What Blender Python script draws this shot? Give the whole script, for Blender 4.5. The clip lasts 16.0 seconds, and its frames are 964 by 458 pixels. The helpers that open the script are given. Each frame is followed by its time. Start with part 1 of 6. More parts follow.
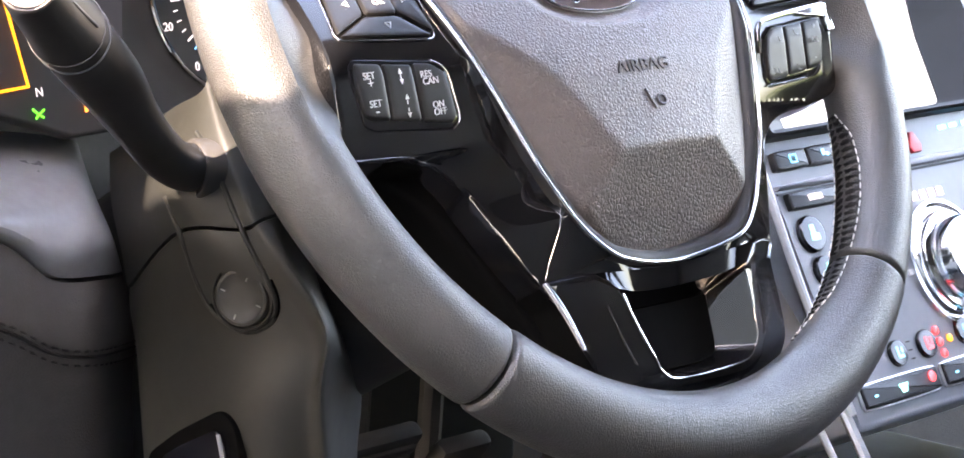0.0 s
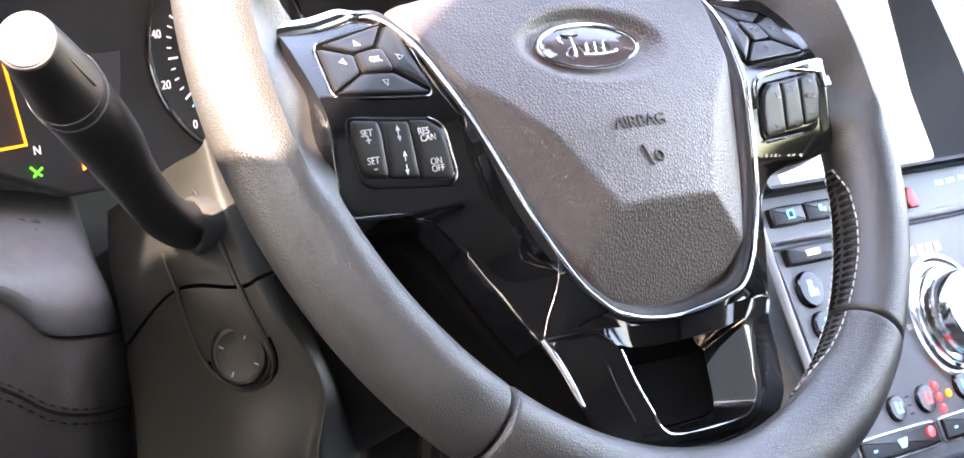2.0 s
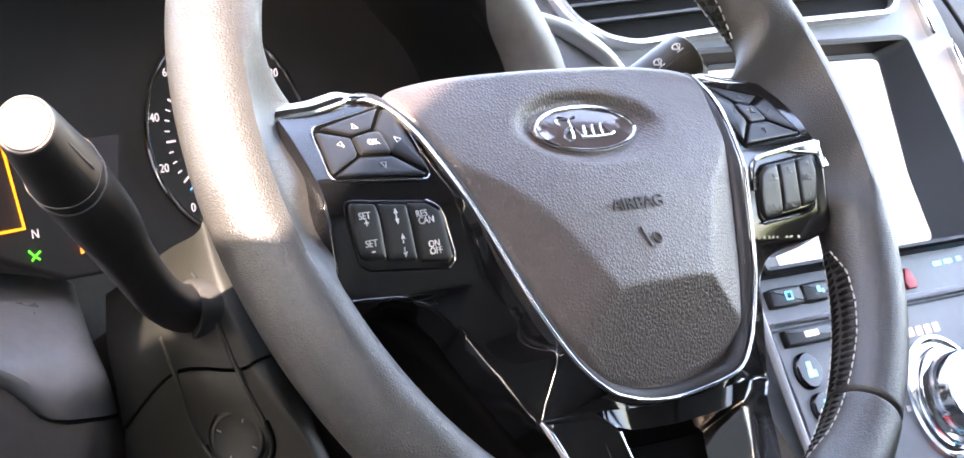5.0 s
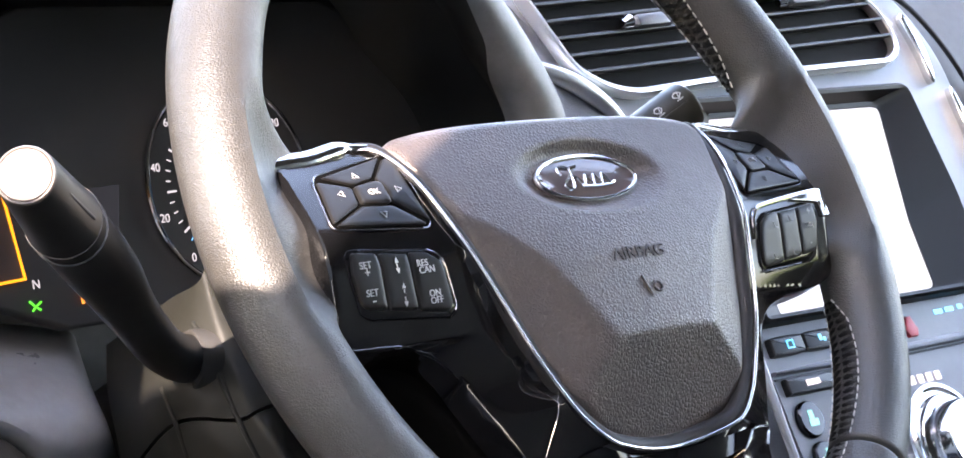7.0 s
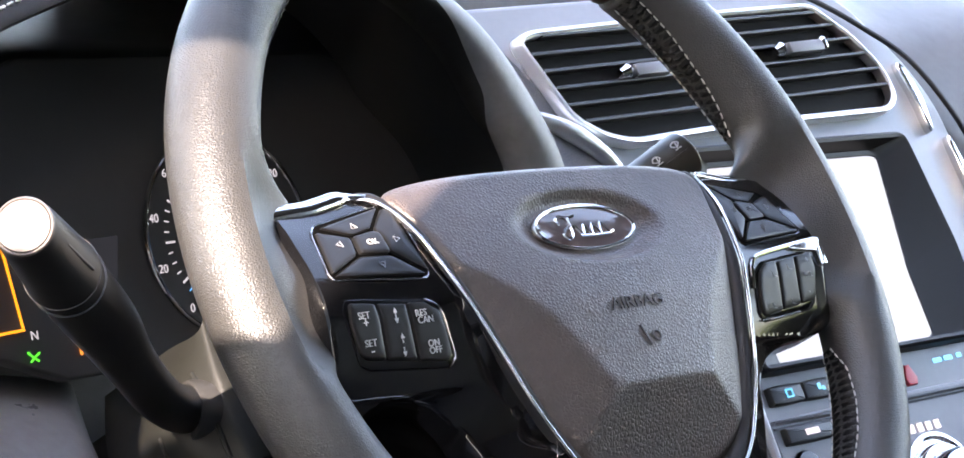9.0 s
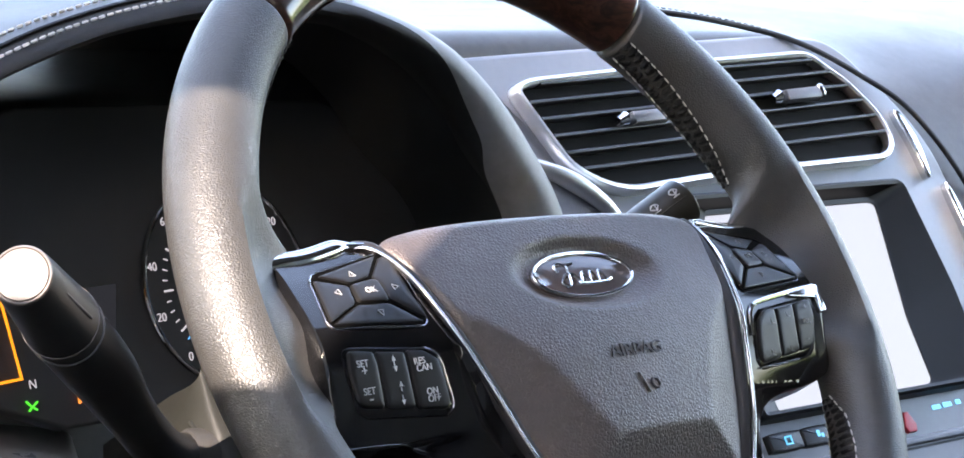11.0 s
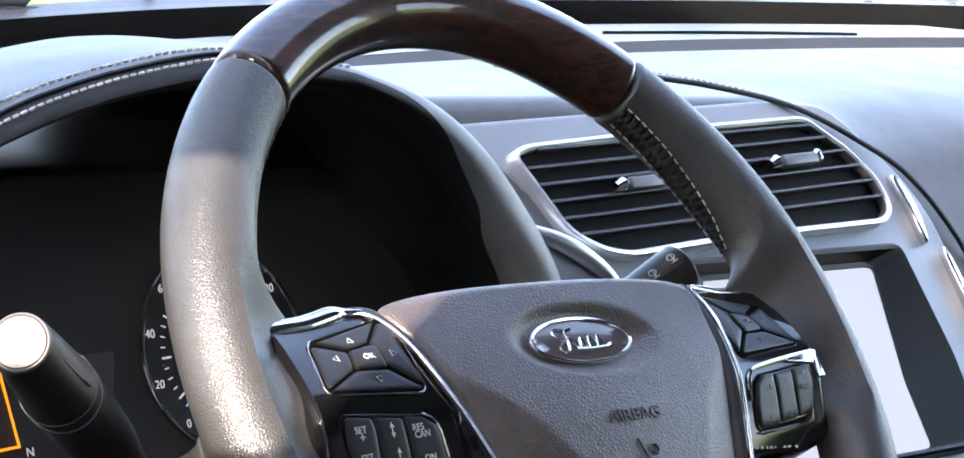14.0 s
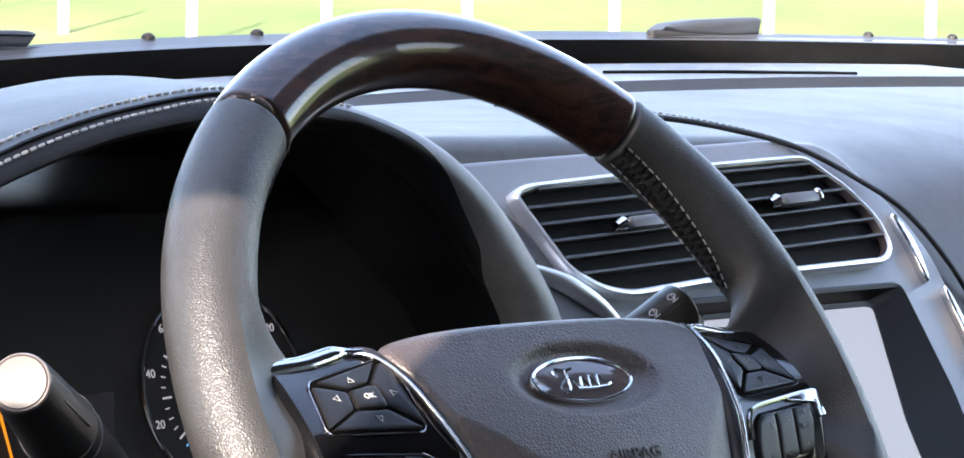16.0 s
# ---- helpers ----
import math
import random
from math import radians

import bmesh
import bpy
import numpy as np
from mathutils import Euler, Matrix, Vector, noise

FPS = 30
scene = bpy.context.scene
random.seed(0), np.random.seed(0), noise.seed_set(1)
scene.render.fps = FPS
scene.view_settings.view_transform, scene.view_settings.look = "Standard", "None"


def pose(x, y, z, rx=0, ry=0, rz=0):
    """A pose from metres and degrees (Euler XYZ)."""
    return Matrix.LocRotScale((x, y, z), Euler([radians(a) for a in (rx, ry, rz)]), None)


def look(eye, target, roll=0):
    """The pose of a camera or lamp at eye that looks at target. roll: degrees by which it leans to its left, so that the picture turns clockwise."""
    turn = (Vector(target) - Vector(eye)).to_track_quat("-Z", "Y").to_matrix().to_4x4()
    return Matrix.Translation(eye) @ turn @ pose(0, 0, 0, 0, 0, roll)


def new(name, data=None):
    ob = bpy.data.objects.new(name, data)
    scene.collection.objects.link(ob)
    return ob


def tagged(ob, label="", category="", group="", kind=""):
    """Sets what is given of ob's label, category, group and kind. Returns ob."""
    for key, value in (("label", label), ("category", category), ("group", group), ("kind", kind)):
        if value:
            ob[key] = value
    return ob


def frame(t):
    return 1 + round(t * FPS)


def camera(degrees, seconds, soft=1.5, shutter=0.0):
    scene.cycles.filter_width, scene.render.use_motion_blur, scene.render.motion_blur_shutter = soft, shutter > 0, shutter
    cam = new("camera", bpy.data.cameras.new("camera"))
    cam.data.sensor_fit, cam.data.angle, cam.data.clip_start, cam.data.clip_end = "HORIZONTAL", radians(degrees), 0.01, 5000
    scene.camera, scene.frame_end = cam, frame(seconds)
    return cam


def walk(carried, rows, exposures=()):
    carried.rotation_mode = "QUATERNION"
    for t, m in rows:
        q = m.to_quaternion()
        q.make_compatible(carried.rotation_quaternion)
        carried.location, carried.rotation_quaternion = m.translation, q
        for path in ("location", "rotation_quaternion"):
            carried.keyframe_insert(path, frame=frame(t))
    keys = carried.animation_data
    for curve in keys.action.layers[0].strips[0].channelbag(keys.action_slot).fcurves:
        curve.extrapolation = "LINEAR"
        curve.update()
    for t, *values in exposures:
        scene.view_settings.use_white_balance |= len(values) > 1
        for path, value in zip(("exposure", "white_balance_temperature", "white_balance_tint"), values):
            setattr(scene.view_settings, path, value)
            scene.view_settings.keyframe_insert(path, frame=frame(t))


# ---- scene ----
cam = camera(22.0, 16.0, soft=1.6)
EYE = (-0.7472, -0.6540, 1.2301)
ROWS = [
    (0.0, 77.752, -2.211, -46.313), (0.5, 78.095, -2.138, -46.332), (1.0, 78.432, -2.113, -46.369),
    (1.5, 78.748, -2.069, -46.406), (2.0, 79.064, -2.027, -46.399), (2.5, 79.399, -1.989, -46.374),
    (3.0, 79.739, -1.954, -46.356), (3.5, 80.076, -1.925, -46.386), (4.0, 80.390, -1.910, -46.437),
    (6.5, 81.810, -1.764, -46.457), (7.0, 82.105, -1.717, -46.474), (7.5, 82.399, -1.670, -46.504),
    (8.0, 82.685, -1.640, -46.517), (8.5, 82.969, -1.612, -46.529), (9.0, 83.257, -1.563, -46.529),
    (11.5, 84.616, -1.432, -46.584), (12.0, 84.859, -1.415, -46.579), (12.5, 85.101, -1.379, -46.579),
    (13.0, 85.377, -1.339, -46.590), (13.5, 85.634, -1.300, -46.611), (14.0, 85.886, -1.275, -46.641),
    (14.5, 86.128, -1.260, -46.648), (15.0, 86.350, -1.250, -46.635), (15.5, 86.571, -1.235, -46.633),
    (16.0, 86.799, -1.198, -46.632),
]
walk(cam, [(t, pose(*EYE, a, b, c)) for t, a, b, c in ROWS],
     [(0.0, 5.02, 7950, 24), (3.5, 4.87, 7850, 23), (7.0, 4.19, 7500, 22), (9.0, 3.90, 7400, 21), (12.5, 3.54, 7050, 18), (14.5, 3.45, 6900, 18), (16.0, 3.08, 6900, 18)])

# ---- light ----
SUN_AZ, SUN_EL = 118.0, 24.0       # degrees: where the sun stands, from ahead towards the left; and above the horizon
sky_world = bpy.data.worlds.new("sky")
scene.world = sky_world
sky_world.use_nodes = True
wn = sky_world.node_tree
sky = wn.nodes.new("ShaderNodeTexSky")
sky.sky_type = 'NISHITA'
sky.sun_disc = False
sky.sun_elevation = radians(SUN_EL)
sky.sun_rotation = radians(-SUN_AZ)
sky.dust_density = 3.0
wn.links.new(sky.outputs[0], wn.nodes["Background"].inputs[0])
wn.nodes["Background"].inputs[1].default_value = 0.15

sun_light = bpy.data.lights.new("sun", 'SUN')
sun_light.energy, sun_light.angle, sun_light.color = 1.9, radians(0.3), (1.0, 0.93, 0.85)
sun_ob = new("sun", sun_light)
_az, _el = radians(SUN_AZ), radians(SUN_EL)
sun_from = Vector((-math.sin(_az) * math.cos(_el), math.cos(_az) * math.cos(_el), math.sin(_el)))
sun_ob.matrix_world = look(sun_from * 20, (0, 0, 0))


# ---- materials ----
def node_material(name, base, rough=0.5, metal=0.0, coat=0.0, spec=0.5):
    m = bpy.data.materials.new(name)
    m.use_nodes = True
    b = m.node_tree.nodes["Principled BSDF"]
    b.inputs["Base Color"].default_value = (*base, 1)
    b.inputs["Roughness"].default_value = rough
    b.inputs["Metallic"].default_value = metal
    b.inputs["Coat Weight"].default_value = coat
    b.inputs["Coat Roughness"].default_value = 0.03
    b.inputs["Specular IOR Level"].default_value = spec
    return m, m.node_tree, b


def coords(nt):
    return nt.nodes.new("ShaderNodeTexCoord").outputs["Object"]


def noise_tex(nt, vec, scale, detail=4.0, rough=0.55, distort=0.0):
    n = nt.nodes.new("ShaderNodeTexNoise")
    n.inputs["Scale"].default_value = scale
    n.inputs["Detail"].default_value = detail
    n.inputs["Roughness"].default_value = rough
    n.inputs["Distortion"].default_value = distort
    nt.links.new(vec, n.inputs["Vector"])
    return n.outputs["Fac"]


def voronoi(nt, vec, scale, feature='DISTANCE_TO_EDGE'):
    n = nt.nodes.new("ShaderNodeTexVoronoi")
    n.feature = feature
    n.inputs["Scale"].default_value = scale
    nt.links.new(vec, n.inputs["Vector"])
    return n.outputs["Distance"]


def ramp(nt, fac, stops):
    r = nt.nodes.new("ShaderNodeValToRGB")
    while len(r.color_ramp.elements) < len(stops):
        r.color_ramp.elements.new(0.5)
    for e, (p, c) in zip(r.color_ramp.elements, stops):
        e.position, e.color = p, (*c, 1)
    nt.links.new(fac, r.inputs["Fac"])
    return r.outputs["Color"]


def spread(nt, fac, lo, hi):
    r = nt.nodes.new("ShaderNodeMapRange")
    r.inputs["To Min"].default_value, r.inputs["To Max"].default_value = lo, hi
    nt.links.new(fac, r.inputs["Value"])
    return r.outputs["Result"]


def math_node(nt, op, a, b):
    n = nt.nodes.new("ShaderNodeMath")
    n.operation = op
    for i, v in enumerate((a, b)):
        if isinstance(v, (int, float)):
            n.inputs[i].default_value = v
        else:
            nt.links.new(v, n.inputs[i])
    return n.outputs[0]


def bump(nt, b, height, strength, distance):
    n = nt.nodes.new("ShaderNodeBump")
    n.inputs["Strength"].default_value = strength
    n.inputs["Distance"].default_value = distance
    nt.links.new(height, n.inputs["Height"])
    nt.links.new(n.outputs["Normal"], b.inputs["Normal"])


def grained(name, base, rough, cell, depth, strength=0.6, vary=0.25, spec=0.5, sheen=0.08):
    """Leather or moulded plastic: pebbles about `cell` metres across, with broad changes of tone and gloss."""
    m, nt, b = node_material(name, base, rough, spec=spec)
    v = coords(nt)
    edge = voronoi(nt, v, 1 / cell)
    warp = noise_tex(nt, v, 0.6 / cell, 3)
    peb = math_node(nt, 'MINIMUM', edge, 0.28)
    h = math_node(nt, 'ADD', peb, math_node(nt, 'MULTIPLY', warp, 0.22))
    bump(nt, b, h, strength, depth)
    broad = noise_tex(nt, v, 14, 4)
    dust = noise_tex(nt, v, 160, 3)
    mixv = math_node(nt, 'ADD', math_node(nt, 'MULTIPLY', broad, 0.7), math_node(nt, 'MULTIPLY', dust, 0.3))
    lo = tuple(c * (1 - vary) for c in base)
    hi = tuple(min(1, c * (1 + vary)) for c in base)
    nt.links.new(ramp(nt, mixv, [(0.3, lo), (0.7, hi)]), b.inputs["Base Color"])
    nt.links.new(spread(nt, mixv, rough + sheen, rough - sheen), b.inputs["Roughness"])
    return m


def smooth_mat(name, base, rough, metal=0.0, coat=0.0, vary=0.12, smudge=0.06, spec=0.5):
    """Painted, plated or moulded smooth surface, with faint smudges in its gloss."""
    m, nt, b = node_material(name, base, rough, metal, coat, spec)
    v = coords(nt)
    broad = noise_tex(nt, v, 25, 5)
    nt.links.new(ramp(nt, broad, [(0.3, tuple(c * (1 - vary) for c in base)), (0.7, tuple(min(1, c * (1 + vary)) for c in base))]), b.inputs["Base Color"])
    fine = noise_tex(nt, v, 220, 3)
    nt.links.new(spread(nt, math_node(nt, 'MULTIPLY', broad, fine), rough, rough + smudge * 2), b.inputs["Roughness"])
    return m


def glowing(name, base, strength, under=(0.01, 0.01, 0.012), rough=0.25):
    m, nt, b = node_material(name, under, rough)
    b.inputs["Emission Color"].default_value = (*base, 1)
    b.inputs["Emission Strength"].default_value = strength * 0.14
    return m


RIM_LEATHER = grained("rim_leather", (0.041, 0.0400, 0.0375), 0.41, 0.0012, 0.0005, 0.7, spec=0.72)
BAG_VINYL = grained("airbag_vinyl", (0.066, 0.052, 0.047), 0.41, 0.0018, 0.0007, 0.75, spec=0.75)
DASH_VINYL = grained("dash_vinyl", (0.061, 0.062, 0.064), 0.46, 0.0013, 0.0002, 0.45)
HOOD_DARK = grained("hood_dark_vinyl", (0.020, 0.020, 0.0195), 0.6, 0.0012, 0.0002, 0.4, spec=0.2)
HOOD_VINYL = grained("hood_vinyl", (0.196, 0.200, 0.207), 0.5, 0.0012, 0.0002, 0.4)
SHROUD_PLASTIC = grained("shroud_plastic", (0.0125, 0.0130, 0.0112), 0.50, 0.0009, 0.00012, 0.4, spec=0.32)
STALK_PLASTIC = grained("stalk_plastic", (0.015, 0.015, 0.0145), 0.38, 0.0007, 0.00006, 0.3)
BUTTON_PLASTIC = grained("button_plastic", (0.009, 0.009, 0.0092), 0.38, 0.0006, 0.00004, 0.25, spec=0.38)
STACK_PLASTIC = grained("stack_plastic", (0.202, 0.217, 0.240), 0.32, 0.0008, 0.00006, 0.3, vary=0.10, sheen=0.02)
DARK_PLASTIC = smooth_mat("dark_plastic", (0.012, 0.012, 0.013), 0.55)
RUBBER = smooth_mat("rubber", (0.015, 0.015, 0.015), 0.6)
PIANO = smooth_mat("piano_black", (0.0045, 0.0045, 0.005), 0.07, smudge=0.05, spec=0.5)
CHROME = smooth_mat("chrome", (0.78, 0.79, 0.80), 0.09, metal=1.0)
SATIN = smooth_mat("satin_metal", (0.90, 0.91, 0.92), 0.36, metal=1.0)
THREAD = smooth_mat("thread", (0.62, 0.60, 0.56), 0.7)
GREY_THREAD = smooth_mat("grey_thread", (0.30, 0.30, 0.30), 0.7)
PRINT = smooth_mat("white_print", (0.52, 0.52, 0.52), 0.5)
GREY_PRINT = smooth_mat("grey_print", (0.20, 0.20, 0.20), 0.5)
RED_PLASTIC = smooth_mat("red_plastic", (0.55, 0.03, 0.04), 0.3)
CAP_GREY = smooth_mat("cap_grey", (0.115, 0.100, 0.094), 0.38)
BLACK_GLOSS = smooth_mat("black_gloss", (0.004, 0.004, 0.006), 0.12)


def wood_material():
    m, nt, b = node_material("burl_wood", (0.06, 0.02, 0.01), 0.35, coat=1.0, spec=0.2)
    v = coords(nt)
    mp = nt.nodes.new("ShaderNodeMapping")
    mp.inputs["Scale"].default_value = (9, 40, 40)
    nt.links.new(v, mp.inputs["Vector"])
    grain = noise_tex(nt, mp.outputs["Vector"], 3.0, 8, 0.65, 1.6)
    nt.links.new(ramp(nt, grain, [(0.30, (0.006, 0.003, 0.002)), (0.46, (0.022, 0.009, 0.006)), (0.60, (0.060, 0.024, 0.014)), (0.70, (0.030, 0.011, 0.007)), (0.80, (0.010, 0.004, 0.003))]), b.inputs["Base Color"])
    return m


WOOD = wood_material()


def lawn_material():
    m, nt, b = node_material("lawn", (0.10, 0.17, 0.03), 0.9)
    v = coords(nt)
    a = noise_tex(nt, v, 0.25, 6)
    nt.links.new(ramp(nt, a, [(0.3, (0.06, 0.105, 0.018)), (0.55, (0.09, 0.135, 0.028)), (0.75, (0.15, 0.17, 0.055))]), b.inputs["Base Color"])
    return m


LAWN = lawn_material()


def asphalt_material():
    m, nt, b = node_material("asphalt", (0.045, 0.045, 0.046), 0.85)
    v = coords(nt)
    a = math_node(nt, 'ADD', math_node(nt, 'MULTIPLY', noise_tex(nt, v, 0.7, 5), 0.6), math_node(nt, 'MULTIPLY', noise_tex(nt, v, 120, 2), 0.4))
    nt.links.new(ramp(nt, a, [(0.3, (0.030, 0.030, 0.031)), (0.7, (0.062, 0.061, 0.060))]), b.inputs["Base Color"])
    bump(nt, b, voronoi(nt, v, 110), 0.6, 0.004)
    return m


ASPHALT = asphalt_material()
FENCE_PAINT = smooth_mat("fence_paint", (0.82, 0.82, 0.80), 0.5)
CAR_PAINT = smooth_mat("car_paint", (0.05, 0.055, 0.065), 0.12, coat=1.0)
HEADLINER = grained("headliner", (0.12, 0.118, 0.115), 0.9, 0.002, 0.0002, 0.3)
SEAT_LEATHER = grained("seat_leather", (0.045, 0.044, 0.043), 0.5, 0.0018, 0.0004, 0.5)
CARPET = grained("carpet", (0.020, 0.020, 0.021), 0.95, 0.003, 0.001, 0.6)


def glass_material():
    m, nt, b = node_material("screen_glass", (1, 1, 1), 0.0)
    b.inputs["Transmission Weight"].default_value = 1.0
    b.inputs["IOR"].default_value = 1.02
    return m


GLASS = glass_material()


# ---- building helpers ----
def part(name, bm, mat, parent=None, label="", smooth=True, matrix=None):
    """Links a bmesh as one mesh object, under a thing or a part."""
    me = bpy.data.meshes.new(name)
    bmesh.ops.recalc_face_normals(bm, faces=bm.faces)
    if smooth:
        for f in bm.faces:
            f.smooth = True
        for e in bm.edges:
            if len(e.link_faces) == 2 and e.calc_face_angle(0) > radians(38):
                e.smooth = False
    bm.to_mesh(me)
    bm.free()
    for m in (mat if isinstance(mat, (list, tuple)) else [mat]):
        me.materials.append(m)
    ob = new(name, me)
    if matrix is not None:
        ob.matrix_basis = matrix
    if parent is not None:
        ob.parent = parent
    if label:
        ob["label"] = label
    return ob


def thing(name, matrix, label, category, group="", kind=""):
    ob = new(name)
    ob.empty_display_size = 0.05
    ob.matrix_basis = matrix
    return tagged(ob, label, category, group, kind)


def rounded(points, turns=2):
    """A closed outline with its corners cut smooth (Chaikin)."""
    pts = [Vector(p) for p in points]
    for _ in range(turns):
        out = []
        for a, b in zip(pts, pts[1:] + pts[:1]):
            out += [a.lerp(b, 0.25), a.lerp(b, 0.75)]
        pts = out
    return pts


def soft_corners(points, r):
    """A closed outline whose corners are rounded with about the radius r."""
    pts = [Vector(p) for p in points]
    out = []
    for i, p in enumerate(pts):
        a, b = pts[i - 1] - p, pts[(i + 1) % len(pts)] - p
        ra, rb = min(r, a.length * 0.45), min(r, b.length * 0.45)
        s, e = p + a.normalized() * ra, p + b.normalized() * rb
        for k in range(5):
            t = k / 4
            out.append(s * (1 - t) ** 2 + p * 2 * t * (1 - t) + e * t * t)
    return out


def mirrored(half):
    """A whole outline from its right half, listed from the top middle to the bottom middle."""
    left = [(-x, y) for x, y in reversed(half) if abs(x) > 1e-6]
    return list(half) + left


def spline(points, n=8, closed=False):
    """Catmull-Rom curve through points."""
    pts = [Vector(p) for p in points]
    k = len(pts)
    out = []
    for i in range(k if closed else k - 1):
        if closed:
            p0, p1, p2, p3 = pts[i - 1], pts[i], pts[(i + 1) % k], pts[(i + 2) % k]
        else:
            p0, p1, p2, p3 = pts[max(i - 1, 0)], pts[i], pts[i + 1], pts[min(i + 2, k - 1)]
        for j in range(n):
            t = j / n
            out.append(0.5 * (2 * p1 + (p2 - p0) * t + (2 * p0 - 5 * p1 + 4 * p2 - p3) * t * t + (3 * p1 - p0 - 3 * p2 + p3) * t ** 3))
    if not closed:
        out.append(pts[-1])
    return out


def rings_mesh(rings, closed=True, cap_start=True, cap_end=True, loop=False):
    """Skin between rings of equal length."""
    bm = bmesh.new()
    vs = [[bm.verts.new(p) for p in r] for r in rings]
    n = len(rings[0])
    pairs = list(zip(vs, vs[1:])) + ([(vs[-1], vs[0])] if loop else [])
    for a, b in pairs:
        for i in range(n if closed else n - 1):
            j = (i + 1) % n
            bm.faces.new((a[i], a[j], b[j], b[i]))
    if closed and not loop:
        if cap_start:
            bm.faces.new(vs[0])
        if cap_end:
            bm.faces.new(vs[-1])
    return bm


def offset_ring(pts, d):
    """Outline moved inwards by d (for small d); counter-clockwise or clockwise alike."""
    n = len(pts)
    area = sum(pts[i].x * pts[(i + 1) % n].y - pts[(i + 1) % n].x * pts[i].y for i in range(n))
    s = 1 if area > 0 else -1
    out = []
    for i in range(n):
        a, b = pts[i - 1], pts[(i + 1) % n]
        t = Vector((b.x - a.x, b.y - a.y))
        if t.length < 1e-9:
            out.append(pts[i].copy())
            continue
        t.normalize()
        out.append(Vector((pts[i].x - t.y * d * s, pts[i].y + t.x * d * s)))
    return out


def slab(points, z0, z1, edge=0.0, turns=2, dome=0.0):
    """A plate with the given outline from z0 to z1, its front edge rounded over by `edge`."""
    o = rounded(points, turns) if turns else [Vector(p) for p in points]
    lift = lambda ring, z: [(p.x, p.y, z) for p in ring]
    rings = [lift(o, z0)]
    if edge > 0:
        for k in range(0, 4):
            a = k / 3 * math.pi / 2
            rings.append(lift(offset_ring(o, edge * (1 - math.cos(a))), z1 - edge + edge * math.sin(a)))
    else:
        rings.append(lift(o, z1))
    return rings_mesh(rings)


def box(sx, sy, sz, at=(0, 0, 0), edge=0.0, segs=2):
    bm = bmesh.new()
    bmesh.ops.create_cube(bm, size=1.0)
    bmesh.ops.scale(bm, vec=(sx, sy, sz), verts=bm.verts)
    if edge > 0:
        bmesh.ops.bevel(bm, geom=list(bm.edges), offset=edge, segments=segs, affect='EDGES', profile=0.5)
    bmesh.ops.translate(bm, vec=at, verts=bm.verts)
    return bm


def tube(points, radius, sides=10, closed=False, flat=1.0):
    """A round bar along points; radius a number or a function of 0..1."""
    pts = [Vector(p) for p in points]
    n = len(pts)
    rings = []
    up = None
    for i, p in enumerate(pts):
        a = pts[i - 1] if (i > 0 or closed) else p
        b = pts[(i + 1) % n] if (i < n - 1 or closed) else p
        t = (b - a).normalized()
        if up is None:
            up = t.orthogonal().normalized()
        up = (up - t * up.dot(t)).normalized()
        side = t.cross(up)
        r = radius(i / max(1, n - 1)) if callable(radius) else radius
        rings.append([p + up * (r * math.cos(2 * math.pi * k / sides)) + side * (r * flat * math.sin(2 * math.pi * k / sides)) for k in range(sides)])
    return rings_mesh(rings, loop=closed)


def turned(profile, sides=40):
    """A lathe body about z: profile of (radius, z)."""
    return rings_mesh([[(max(r, 1e-5) * math.cos(2 * math.pi * k / sides), max(r, 1e-5) * math.sin(2 * math.pi * k / sides), z) for k in range(sides)] for r, z in profile])


def join(*bms):
    """One bmesh out of several."""
    out = bmesh.new()
    for bm in bms:
        me = bpy.data.meshes.new("tmp")
        bm.to_mesh(me)
        bm.free()
        out.from_mesh(me)
        bpy.data.meshes.remove(me)
    return out


def moved(bm, m):
    bmesh.ops.transform(bm, matrix=m, verts=bm.verts)
    return bm


def lettering(text, size, mat, parent, matrix, name="lettering", depth=0.00015, wide=1.0):
    c = bpy.data.curves.new(name, 'FONT')
    c.body, c.size, c.extrude, c.align_x, c.align_y = text, size, depth, 'CENTER', 'CENTER'
    c.space_line = 0.75
    tmp = new("tmp_text", c)
    bpy.context.view_layer.update()
    me = bpy.data.meshes.new_from_object(tmp.evaluated_get(bpy.context.evaluated_depsgraph_get()))
    bpy.data.objects.remove(tmp)
    me.materials.append(mat)
    ob = new(name, me)
    ob.matrix_basis = matrix @ Matrix.Diagonal((wide, 1, 1, 1))
    ob.parent = parent
    return ob


DARK_LEATHER = grained("dark_leather", (0.009, 0.009, 0.009), 0.45, 0.0018, 0.0006, 0.8, spec=0.3)
BAG_MARK = smooth_mat("embossed_mark", (0.050, 0.046, 0.045), 0.4)
BADGE_DARK = smooth_mat("badge_enamel", (0.080, 0.062, 0.060), 0.16, coat=0.6)
DARK_CHROME = smooth_mat("dark_chrome", (0.42, 0.40, 0.40), 0.18, metal=1.0)
COLLAR_GREY = smooth_mat("collar_grey", (0.034, 0.033, 0.032), 0.5, spec=0.3)
CLUSTER_BLACK = smooth_mat("cluster_black", (0.026, 0.026, 0.027), 0.6, spec=0.25)
BEZEL_BLACK = smooth_mat("bezel_black", (0.008, 0.0076, 0.0076), 0.42, spec=0.25)
